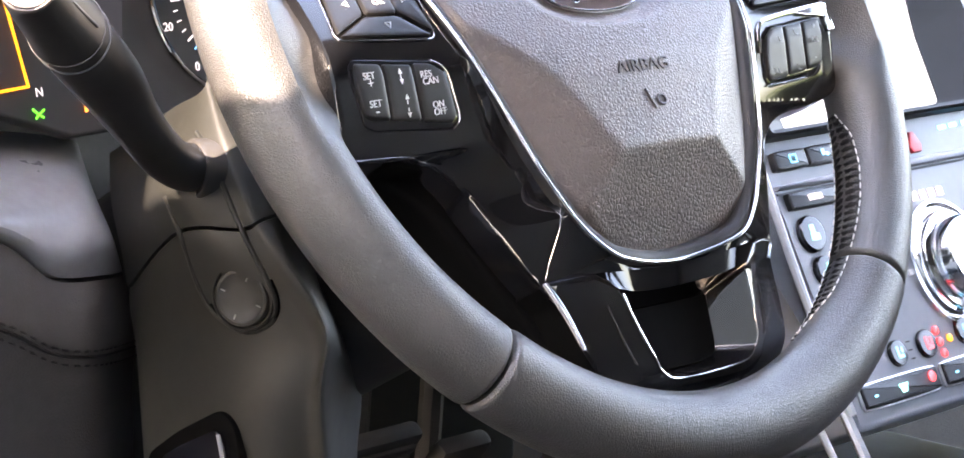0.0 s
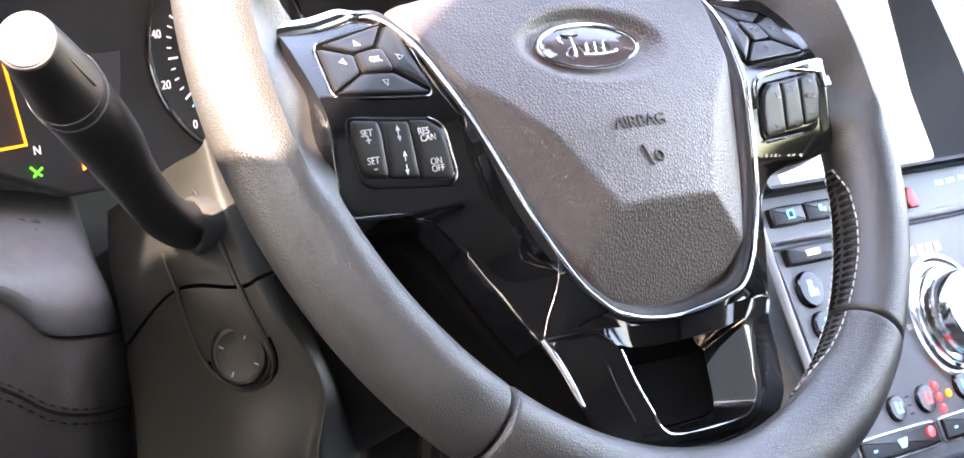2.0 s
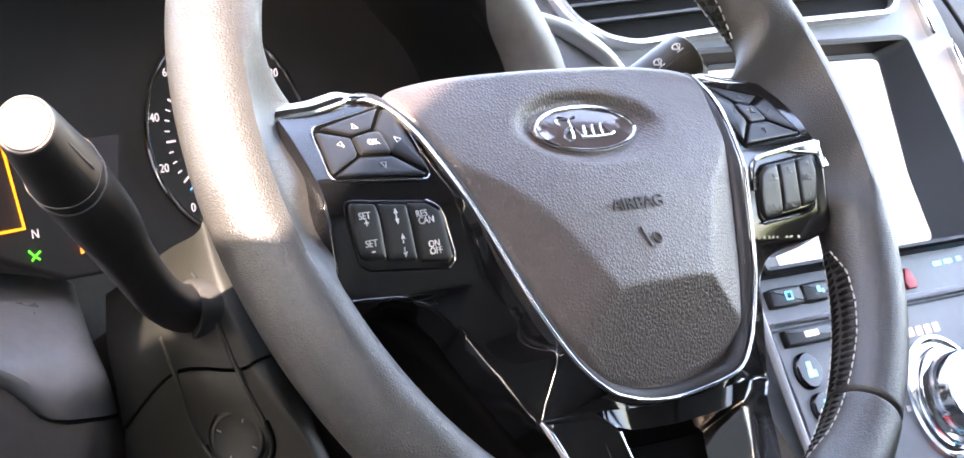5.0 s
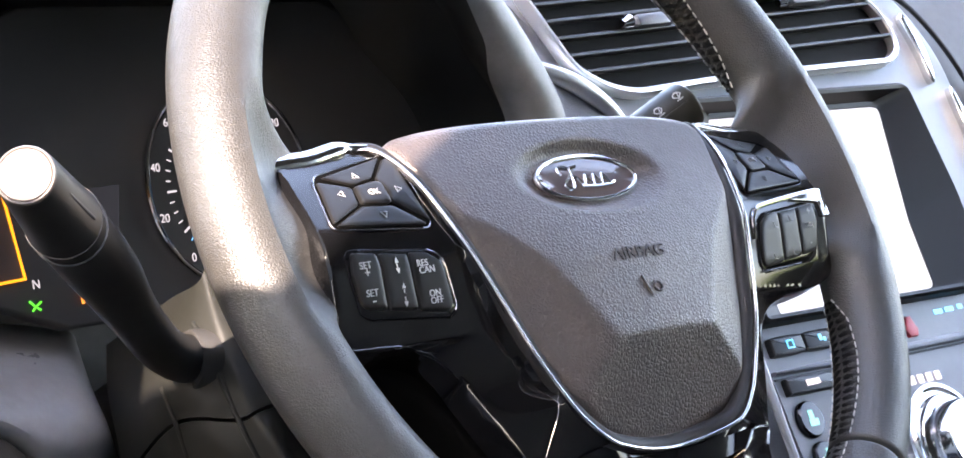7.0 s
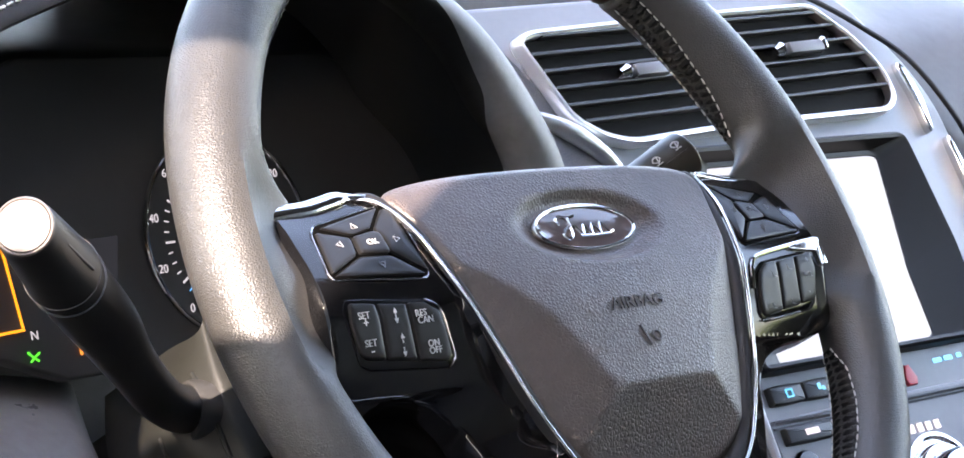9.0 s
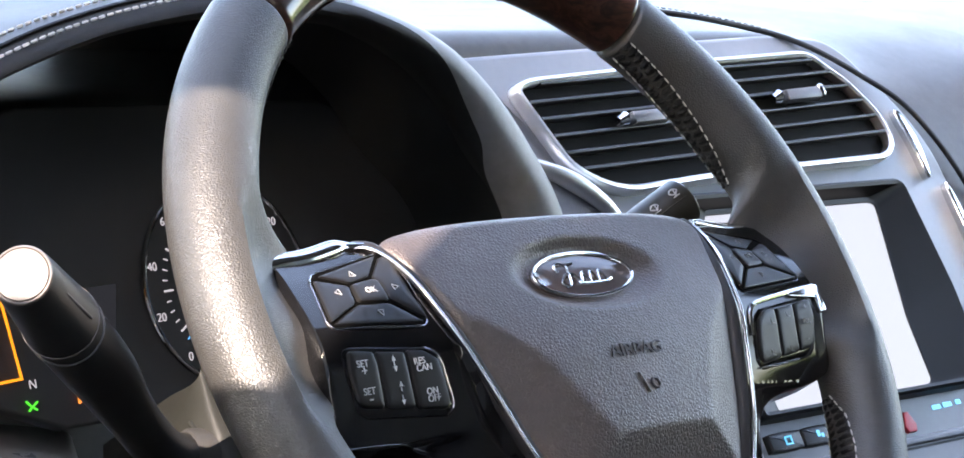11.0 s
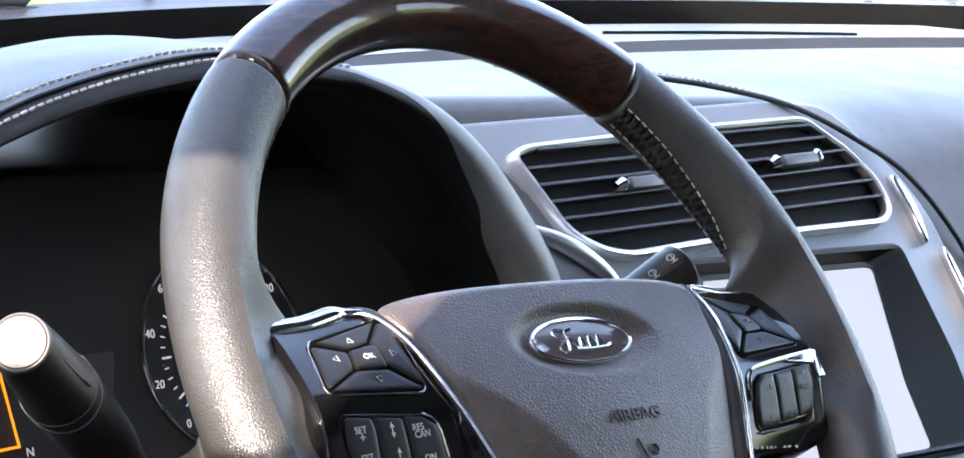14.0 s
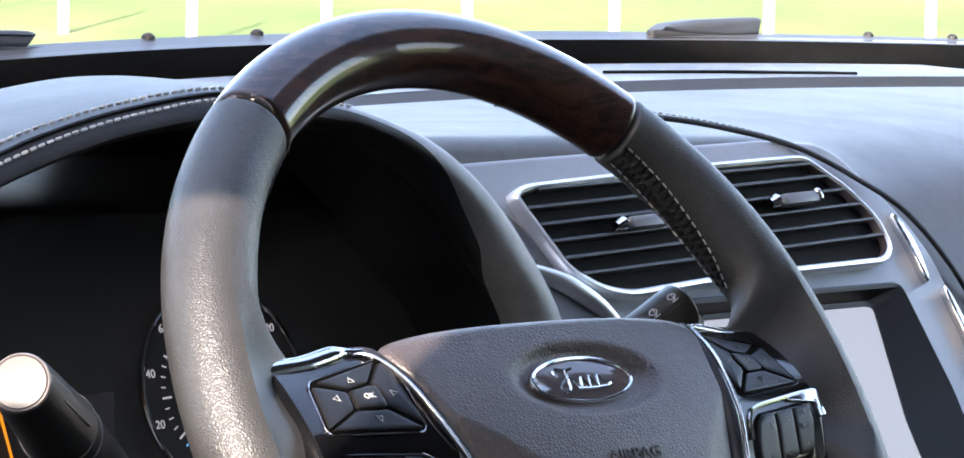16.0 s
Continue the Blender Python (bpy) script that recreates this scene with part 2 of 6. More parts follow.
THROAT_BLACK = smooth_mat("throat_black", (0.024, 0.024, 0.024), 0.8, spec=0.08)
FRIT_BLACK = smooth_mat("frit_black", (0.0015, 0.0015, 0.0015), 0.8, spec=0.05)
# shade inside the vent and demister slot, put into the colour
SLOT_SHADE = smooth_mat("slot_shade", (0.0025, 0.0025, 0.0025), 0.7, spec=0.15)
VENT_SLAT = smooth_mat("vent_slat", (0.016, 0.015, 0.017), 0.30)
SLAT_GREY = smooth_mat("slat_grey", (0.13, 0.135, 0.145), 0.33)
DASH_STRIP = grained("dash_strip", (0.09, 0.095, 0.105), 0.45, 0.0015, 0.0001, 0.3)
PAD_VINYL = grained("pad_vinyl", (0.22, 0.23, 0.25), 0.30, 0.0012, 0.0001, 0.3, spec=0.8)
COWL_GREY = smooth_mat("cowl_grey", (0.045, 0.048, 0.052), 0.5)
WIPER_GREY = smooth_mat("wiper_grey", (0.035, 0.038, 0.045), 0.45)
DISPLAY_DARK = glowing("display_dark", (0.10, 0.11, 0.14), 0.13, (0.002, 0.002, 0.003), 0.7)
DISPLAY_DARK.node_tree.nodes["Principled BSDF"].inputs["Specular IOR Level"].default_value = 0.12
DIAL_WHITE = glowing("dial_white", (0.86, 0.88, 1.0), 0.38)
DIAL_BLUE = glowing("dial_blue", (0.10, 0.45, 1.0), 0.8)
DIAL_BLUE_DIM = glowing("dial_blue_dim", (0.10, 0.3, 0.6), 0.1)
AMBER = glowing("amber_glow", (1.0, 0.32, 0.02), 1.0)
ORANGE_GLOW = glowing("orange_glow", (1.0, 0.30, 0.05), 0.8)
GREEN_GLOW = glowing("green_glow", (0.05, 0.9, 0.05), 0.7)
BLUE_GLOW = glowing("blue_glow", (0.10, 0.55, 1.0), 0.9)
TEAL_GLOW = glowing("teal_glow", (0.20, 0.85, 0.85), 0.7)
RED_GLOW = glowing("red_glow", (1.0, 0.05, 0.06), 1.0)
PALE_GLOW = glowing("pale_glow", (0.85, 0.80, 0.90), 0.6)
SCREEN_GLOW = glowing("screen_glow", (0.82, 0.89, 1.0), 0.42)
SUN_BLOCK_GREY = smooth_mat("sun_block_grey", (0.35, 0.34, 0.32), 0.7)

WIPER_STALK = grained("wiper_stalk_plastic", (0.030, 0.029, 0.024), 0.36, 0.0007, 0.00005, 0.3)


# ---- the setting: ground, car shell ----
def ground_height(x, y):
    d = math.hypot(x, y)
    s = min(1.0, max(0.0, (d - 24) / 50))
    return 5.2 * s * s * (3 - 2 * s) - 0.02 + 0.05 * math.sin(x * 0.31) * math.sin(y * 0.27) * min(1, d / 10)


def build_ground():
    bm = bmesh.new()
    radii = [0.0, 3, 8, 14, 20, 24, 28, 32, 36, 40, 44, 50, 58, 70, 90, 140, 400, 2000]
    rows = []
    for r in radii[1:]:
        rows.append([bm.verts.new((r * math.cos(a), r * math.sin(a), ground_height(r * math.cos(a), r * math.sin(a)))) for a in (2 * math.pi * k / 72 for k in range(72))])
    c = bm.verts.new((0, 0, -0.02))
    for k in range(72):
        bm.faces.new((c, rows[0][k], rows[0][(k + 1) % 72]))
    for a, b in zip(rows, rows[1:]):
        for k in range(72):
            bm.faces.new((a[k], b[k], b[(k + 1) % 72], a[(k + 1) % 72]))
    tagged(part("ground", bm, LAWN), "sunlit green lawn rising to a grassy bank", "lawn", kind="structure")


def build_dark_strip():
    # unseen dark strip, added to dull green bounce and reflections from the lawn
    bm = skin_strip([(-7.5, 0.004), (-7.3, 0.012), (-2.0, 0.035), (3.5, 0.035), (6.3, 0.012), (6.5, 0.004)], -18, 14)
    tagged(part("road", bm, ASPHALT), "unseen dark asphalt strip added under the car to cut the lawn's bounce light", "drive", kind="structure")


def skin_strip(profile, y0, y1, steps=24):
    """A level strip with the given cross profile, as a thin slab."""
    rings = []
    for i in range(steps + 1):
        y = y0 + (y1 - y0) * i / steps
        top = [(x, y, z + 0.05) for x, z in profile]
        rings.append(top + [(x, y, -0.09) for x, z in reversed(profile)])
    return rings_mesh(rings)


def build_fence():
    first, last, n = Vector((27.6, 36.9)), Vector((33.6, 21.8)), 7
    step = (last - first) / (n - 1)
    for k in range(-3, n + 3):
        p = first + step * k
        z = ground_height(p.x, p.y)
        bm = join(box(0.16, 0.16, 2.3, (0, 0, 1.05), 0.012), box(0.20, 0.20, 0.05, (0, 0, 2.22), 0.012))
        ob = part("fence_post", bm, FENCE_PAINT, matrix=pose(p.x, p.y, z, rz=math.degrees(math.atan2(step.y, step.x))))
        tagged(ob, "square white painted post standing in the grass", "post", "posts along the lawn")


def build_shell():
    """The car's body round the cockpit: plain panels with a wall's thickness."""
    floor_pan = part("floor", box(2.2, 3.2, 0.20, (0.55, -0.85, 0.345)), CARPET)
    tagged(floor_pan, "dark carpeted floor of the car", "floor", kind="structure")
    head = part("ceiling", box(1.42, 2.14, 0.04, (0.38, -1.25, 1.78), 0.015), HEADLINER)
    tagged(head, "pale cloth headliner under the car roof", "headliner", kind="structure")
    roof = part("roof", box(1.50, 2.22, 0.02, (0.38, -1.26, 1.815), 0.008), CAR_PAINT)
    tagged(roof, "dark painted steel roof of the car", "roof", kind="structure")
    # unseen wall added across the cabin to cut light from the rear
    rear = part("wall_rear", box(1.66, 0.06, 1.36, (0.38, -1.18, 1.09)), SEAT_LEATHER)
    tagged(rear, "unseen dark wall added behind the seats to keep light out", "wall", kind="structure")
    fire = part("wall_front", box(2.1, 0.05, 0.75, (0.54, 0.70, 0.72)), CARPET)
    tagged(fire, "dark bulkhead behind the dashboard", "wall", kind="structure")
    # far side: sill, belt line, pillars; unseen roof rail added to block sky reflections
    far = join(box(0.08, 2.85, 0.72, (1.26, -1.0, 0.76), 0.01), box(0.06, 0.14, 0.66, (1.20, -0.72, 1.45), 0.01), box(0.06, 0.3, 0.66, (1.18, -2.2, 1.45), 0.01), box(0.12, 2.2, 0.16, (1.145, -1.27, 1.735), 0.03))
    tagged(part("wall_right", far, SEAT_LEATHER), "dark closed doors on the passenger side", "door", kind="structure")
    # near side: sill and rear door with its pillars; the front door stands open
    near = join(box(0.08, 0.9, 0.22, (-0.52, -0.1, 0.52), 0.01), box(0.08, 1.7, 0.75, (-0.52, -1.55, 0.78), 0.01), box(0.06, 0.14, 0.66, (-0.46, -0.80, 1.45), 0.01), box(0.06, 0.3, 0.66, (-0.44, -2.2, 1.45), 0.01))
    tagged(part("wall_left", near, CAR_PAINT), "painted body side behind the open driver's door", "body side", kind="structure")
    for side, x0, x1 in (("left", -0.50, -0.33), ("right", 1.62, 1.10)):
        pil = tube([(x0, 0.78, 1.10), (x0 + (x1 - x0) * 0.3, 0.55, 1.36), (x1, -0.17, 1.78)], 0.05, 10)
        tagged(part("pillar_" + side, pil, HEADLINER), "slanting windscreen pillar of the car", "pillar", kind="structure")
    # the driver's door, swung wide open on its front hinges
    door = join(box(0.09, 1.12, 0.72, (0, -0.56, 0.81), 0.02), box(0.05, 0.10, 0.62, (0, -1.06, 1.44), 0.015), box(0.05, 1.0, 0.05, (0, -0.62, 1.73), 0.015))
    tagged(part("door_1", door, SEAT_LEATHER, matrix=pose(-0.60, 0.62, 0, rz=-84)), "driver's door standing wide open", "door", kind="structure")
    # front wings and bonnet, out of sight below the windscreen's foot
    bonnet = part("bonnet", slab([(-0.50, 1.10), (1.60, 1.10), (1.56, 2.05), (-0.46, 2.05)], 0.25, 1.14, 0.03, 1), CAR_PAINT)
    tagged(bonnet, "dark painted bonnet ahead of the windscreen", "bonnet", kind="structure")


def build_sun_blockers():
    """Unseen boards added beside the car, past the open driver's door; the gap between them shapes the low sun's patch.
    """
    # added blockers: their edges only set where the sun patch ends
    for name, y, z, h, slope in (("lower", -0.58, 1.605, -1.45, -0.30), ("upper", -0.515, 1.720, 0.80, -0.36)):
        ob = part("sun_block_" + name, box(0.03, 1.5, abs(h), (0, 0, h / 2), 0.002), SUN_BLOCK_GREY, matrix=pose(-1.20, y, z, math.degrees(math.atan(slope))))
        tagged(ob, "unseen plain grey board added beside the car to block the sun", "screen board", kind="structure")
    post = part("sun_block_post", box(0.035, 2.2, 2.6, (0, -1.10, -0.05), 0.002), SUN_BLOCK_GREY, matrix=pose(-1.205, -0.586, 1.645, 14.0))
    tagged(post, "unseen broad slanting grey board added beside the car to block the sun", "screen post", kind="structure")
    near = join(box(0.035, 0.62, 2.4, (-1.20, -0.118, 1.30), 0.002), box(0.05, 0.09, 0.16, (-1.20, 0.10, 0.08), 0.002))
    tagged(part("sun_block_end", near, SUN_BLOCK_GREY), "unseen broad grey upright added beside the car to block the sun", "screen post", kind="structure")


build_ground()
build_dark_strip()
build_fence()
build_shell()
build_sun_blockers()


# ---- steering wheel ----
WHEEL = pose(0, 0, 1.10, 57.85, 0.42, 0)
R_RIM = 0.1735


def smoothstep(a, b, x):
    t = min(1.0, max(0.0, (x - a) / (b - a)))
    return t * t * (3 - 2 * t)


def web(deg):
    """How far the leather reaches inwards from the rim, at the cross spokes."""
    d = abs(((deg + 180) % 360) - 180)
    return 0.046 * smoothstep(69, 82, d) * (1 - smoothstep(93, 105, d))


def swell(deg):
    """Thumb rests just above the cross spokes."""
    d = abs(((deg + 180) % 360) - 180)
    return 0.0008 * math.exp(-((d - 66) / 15) ** 2) + 0.0002


def rim_point(deg, phi, grow=0.0, webbed=True):
    """A point of the rim's skin: deg from the top, clockwise; phi round the section, 0 outwards and 90 to the driver."""
    th, ph = radians(deg), radians(phi)
    n = Vector((math.sin(th), math.cos(th), 0))
    a, b = 0.0166 + grow, 0.0165 + grow
    c, z = math.cos(ph), b * math.sin(ph)
    r = a * c
    if webbed and c < 0:
        e = web(deg)
        r = -(a * -c + e * c * c)
        d = abs(((deg + 180) % 360) - 180)
        over = smoothstep(77, 91, d)
        sink = 1.7 - 0.85 * over * (1 - smoothstep(88, 99, d))
        z = z * (1 - sink * (e / 0.046) * -c) - (0.0120 - 0.0095 * over) * (e / 0.046) * c * c
    return n * (R_RIM + r) + Vector((0, 0, z))


def rim_section(d0, d1, grow, steps=40, sides=32, webbed=False, step_gap=0.0022):
    rings = []
    length = abs(d1 - d0) * R_RIM * math.pi / 180
    for i in range(steps + 1):
        t = i / steps
        # finer steps near both ends
        t = t - 0.11 * math.sin(2 * math.pi * t) / 1.0
        deg = d0 + (d1 - d0) * t
        g = grow(deg)
        e = min(t, 1 - t) * length
        if e < step_gap:
            g -= 0.0018 * (1 - e / step_gap) ** 2
        rings.append([rim_point(deg, 360 * k / sides, g, webbed) for k in range(sides)])
    return rings_mesh(rings)


def stitches(points, length, thick, gap):
    """A row of short thread stitches along a curve, joined."""
    pts = [Vector(p) for p in points]
    seg, acc = [], 0.0
    for a, b in zip(pts, pts[1:]):
        seg.append((acc, a, b, (b - a).length))
        acc += (b - a).length
    def at(s):
        for s0, a, b, l in seg:
            if s <= s0 + l or (s0, a, b, l) == seg[-1]:
                return a.lerp(b, min(1.0, (s - s0) / max(l, 1e-9)))
    bms = []
    rnd = random.Random(len(points))
    s = gap / 2
    verts, faces = [], []
    while s + length < acc:
        j = rnd.uniform(-0.15, 0.15) * gap
        p, q = at(s + j), at(s + length + j)
        t = (q - p).normalized()
        u = t.orthogonal().normalized()
        v = t.cross(u)
        k0 = len(verts)
        for f, r in ((0.0, 0.35), (0.2, 1.0), (0.8, 1.0), (1.0, 0.35)):
            c = p.lerp(q, f)
            for m in range(6):
                an = 2 * math.pi * m / 6
                verts.append(c + (u * math.cos(an) + v * math.sin(an)) * thick * r)
        for ring in range(3):
            for m in range(6):
                a, b = k0 + ring * 6 + m, k0 + ring * 6 + (m + 1) % 6
                faces.append((a, b, b + 6, a + 6))
        faces.append(tuple(k0 + m for m in range(6)))
        faces.append(tuple(k0 + 18 + m for m in range(6)))
        s += length + gap
    bm = bmesh.new()
    vs = [bm.verts.new(p) for p in verts]
    for f in faces:
        bm.faces.new([vs[i] for i in f])
    return bm


BAND_OUTER = [(39, 153), (49, 162), (58, 174), (64, 184), (70, 203), (108, 200), (110, 188), (114, 167), (120, 158), (126, 156), (135, 160), (141, 162), (147, 167), (152, 184), (157, 196)]
BAND_INNER = [(39, 193), (48, 206), (56, 220), (64, 228), (70, 230), (108, 226), (112, 222), (120, 219), (157, 206)]


def band_phi(table, deg):
    """Where the gathered band's edge runs round the rim's section, at deg from the top."""
    d = abs(deg)
    for (a, x), (b, y) in zip(table, table[1:]):
        if d <= b:
            return x + (y - x) * max(0.0, (d - a) / (b - a))
    return table[-1][1]


def ribbon(d0, d1, grow, wave, steps, cols=9):
    """Gathered leather on the inner side of the rim."""
    bm = bmesh.new()
    rows = []
    for i in range(steps + 1):
        deg = d0 + (d1 - d0) * i / steps
        row = []
        for k in range(cols):
            f = k / (cols - 1)
            phi = band_phi(BAND_OUTER, deg) + (band_phi(BAND_INNER, deg) - band_phi(BAND_OUTER, deg)) * f
            edge = min(1.0, 4 * min(f, 1 - f))
            w = wave * edge * (1.5 * math.sin(i * 0.9 + (0 if k < cols // 2 else 2.2)) + 0.6 * math.sin(i * 1.9 + k * 1.3)) - wave * 3.0 * math.exp(-((k - (cols - 1) / 2) / 0.8) ** 2)
            row.append(bm.verts.new(rim_point(deg, phi, swell(deg) + grow * edge + w)))
        rows.append(row)
    for a, b in zip(rows, rows[1:]):
        for k in range(cols - 1):
            bm.faces.new((a[k], a[k + 1], b[k + 1], b[k]))
    return bm


def surface(rows, nu=8, nv=8):
    """A smooth skin through a small net of points."""
    across = [spline(r, nu) for r in rows]
    cols = [spline([r[k] for r in across], nv) for k in range(len(across[0]))]
    return [[c[i] for c in cols] for i in range(len(cols[0]))]


def skin(grid, thick=0.0):
    """A sheet from a grid of points, with a back if thick is given (a vector)."""
    bm = bmesh.new()
    n, m = len(grid), len(grid[0])
    f = [[bm.verts.new(p) for p in row] for row in grid]
    for i in range(n - 1):
        for j in range(m - 1):
            bm.faces.new((f[i][j], f[i][j + 1], f[i + 1][j + 1], f[i + 1][j]))
    if thick:
        d = Vector(thick)
        b = [[bm.verts.new(Vector(p) + d) for p in row] for row in grid]
        for i in range(n - 1):
            for j in range(m - 1):
                bm.faces.new((b[i][j], b[i + 1][j], b[i + 1][j + 1], b[i][j + 1]))
        loop = [(i, 0) for i in range(n)] + [(n - 1, j) for j in range(1, m)] + [(i, m - 1) for i in range(n - 2, -1, -1)] + [(0, j) for j in range(m - 2, 0, -1)]
        for (a, c), (e, g) in zip(loop, loop[1:] + loop[:1]):
            bm.faces.new((f[a][c], f[e][g], b[e][g], b[a][c]))
    return bm


def smin(a, b, k):
    h = max(0.0, min(1.0, 0.5 + 0.5 * (b - a) / k))
    return b + (a - b) * h - k * h * (1 - h)


def bag_height(x, y, t):
    """The airbag cover's front: rounded edge, bevelled sides and lower facet, dish round the emblem."""
    face = 0.0240 - 0.6 * x * x - 0.0138 * max(0.0, (y + 0.030) / 0.068) ** 1.45
    # distance past the crease that runs from the upper corner to the lower facet
    nx, ny = 0.881, -0.473
    side = (abs(x) - 0.0606) * nx + (y + 0.008) * ny
    h = smin(face, 0.0224 - 0.42 * side, 0.0010)
    h = smin(h, 0.0232 - 0.60 * (-0.062 - y), 0.0008)
    d = math.hypot(x / 0.0420, (y - 0.0092) / 0.0172)
    h -= 0.0052 * (1 - smoothstep(0.72, 1.10, d))
    edge = math.sqrt(max(0.0, 1 - (1 - min(1, t / 0.07)) ** 2))
    return 0.0015 + (h - 0.0015) * edge


def along(table, v):
    """A value read off a short table of (key, value), keys falling, with straight lines between."""
    if v >= table[0][0]:
        return table[0][1]
    for (a, x), (b, y) in zip(table, table[1:]):
        if v >= b:
            return x + (y - x) * (a - v) / (a - b)
    return table[-1][1]


# the chrome line on its right half: x, y and height over the wheel's plane, from the brow down to the bottom middle
CHROME_LINE = [(0.1040, 0.0350, -0.0025), (0.0995, 0.0338, 0.0010), (0.0962, 0.0290, 0.0048), (0.0940, 0.0215, 0.0090), (0.0912, 0.0098, 0.0132), (0.0862, -0.0100, 0.0165), (0.0828, -0.0200, 0.0168),
               (0.0757, -0.0400, 0.0157), (0.0680, -0.0600, 0.0140), (0.0572, -0.0800, 0.0117), (0.0498, -0.0900, 0.0108), (0.0405, -0.0980, 0.0102), (0.0300, -0.1012, 0.0086), (0.0150, -0.1030, 0.0054), (0.0, -0.1036, 0.0042)]
CHROME_X = [(y, x) for x, y, z in CHROME_LINE]
CHROME_Z = [(y, z) for x, y, z in CHROME_LINE]
RIDGE_X = [(0.0, 0.0880), (-0.012, 0.0838), (-0.020, 0.0800), (-0.035, 0.0738), (-0.0535, 0.0655), (-0.0700, 0.0605), (-0.0770, 0.0595), (-0.084, 0.0610), (-0.0955, 0.0668), (-0.103, 0.0700)]
OUTER_X = [(-0.045, 0.147), (-0.0470, 0.1120), (-0.0500, 0.1020), (-0.0545, 0.0958), (-0.060, 0.0905), (-0.070, 0.0857), (-0.080, 0.0814), (-0.090, 0.0762), (-0.100, 0.0705), (-0.110, 0.066)]
POD_Z = [(0.0400, -0.0075), (0.0350, -0.0042), (0.0280, -0.0005), (0.0200, 0.0040), (0.0100, 0.0078), (0.0000, 0.0105), (-0.0060, 0.0116), (-0.0120, 0.0114), (-0.0200, 0.0096), (-0.0350, 0.0044), (-0.0420, 0.0010), (-0.0480, -0.0020), (-0.0560, -0.0030), (-0.1100, -0.0030)]


def panel_height(x, y):
    """The piano black panel's face: button housings above, limbs below, a crease beside the chrome line."""
    x = abs(x)
    xi, zi = along(CHROME_X, y), along(CHROME_Z, y) - 0.0016
    zo = (along(POD_Z, y + 0.003) + along(POD_Z, y) + along(POD_Z, y - 0.003)) / 3
    low = smoothstep(-0.006, -0.030, y)
    xr = along(RIDGE_X, y)
    xr = max(xr, xi + 0.0015)
    zr = zi + (zo - zi) * (0.12 + 0.42 * low + 0.46 * smoothstep(-0.055, -0.100, y))
    if y > -0.045:
        xo = 0.1405
    else:
        xo = along(OUTER_X, y)
    even = zi + (zo - zi) * min(1.0, max(0.0, (xr - xi) / max(0.004, xo - xi)))
    zr += (even - zr) * smoothstep(-0.064, -0.082, y)
    if x < xr:
        z = zi + (zr - zi) * max(0.0, (x - xi) / (xr - xi))
    else:
        f = min(1.0, (x - xr) / max(0.004, xo - xr))
        f = f * (1 - low) * (2 - f) + f * low
        z = zr + (zo - zr) * f
    return z


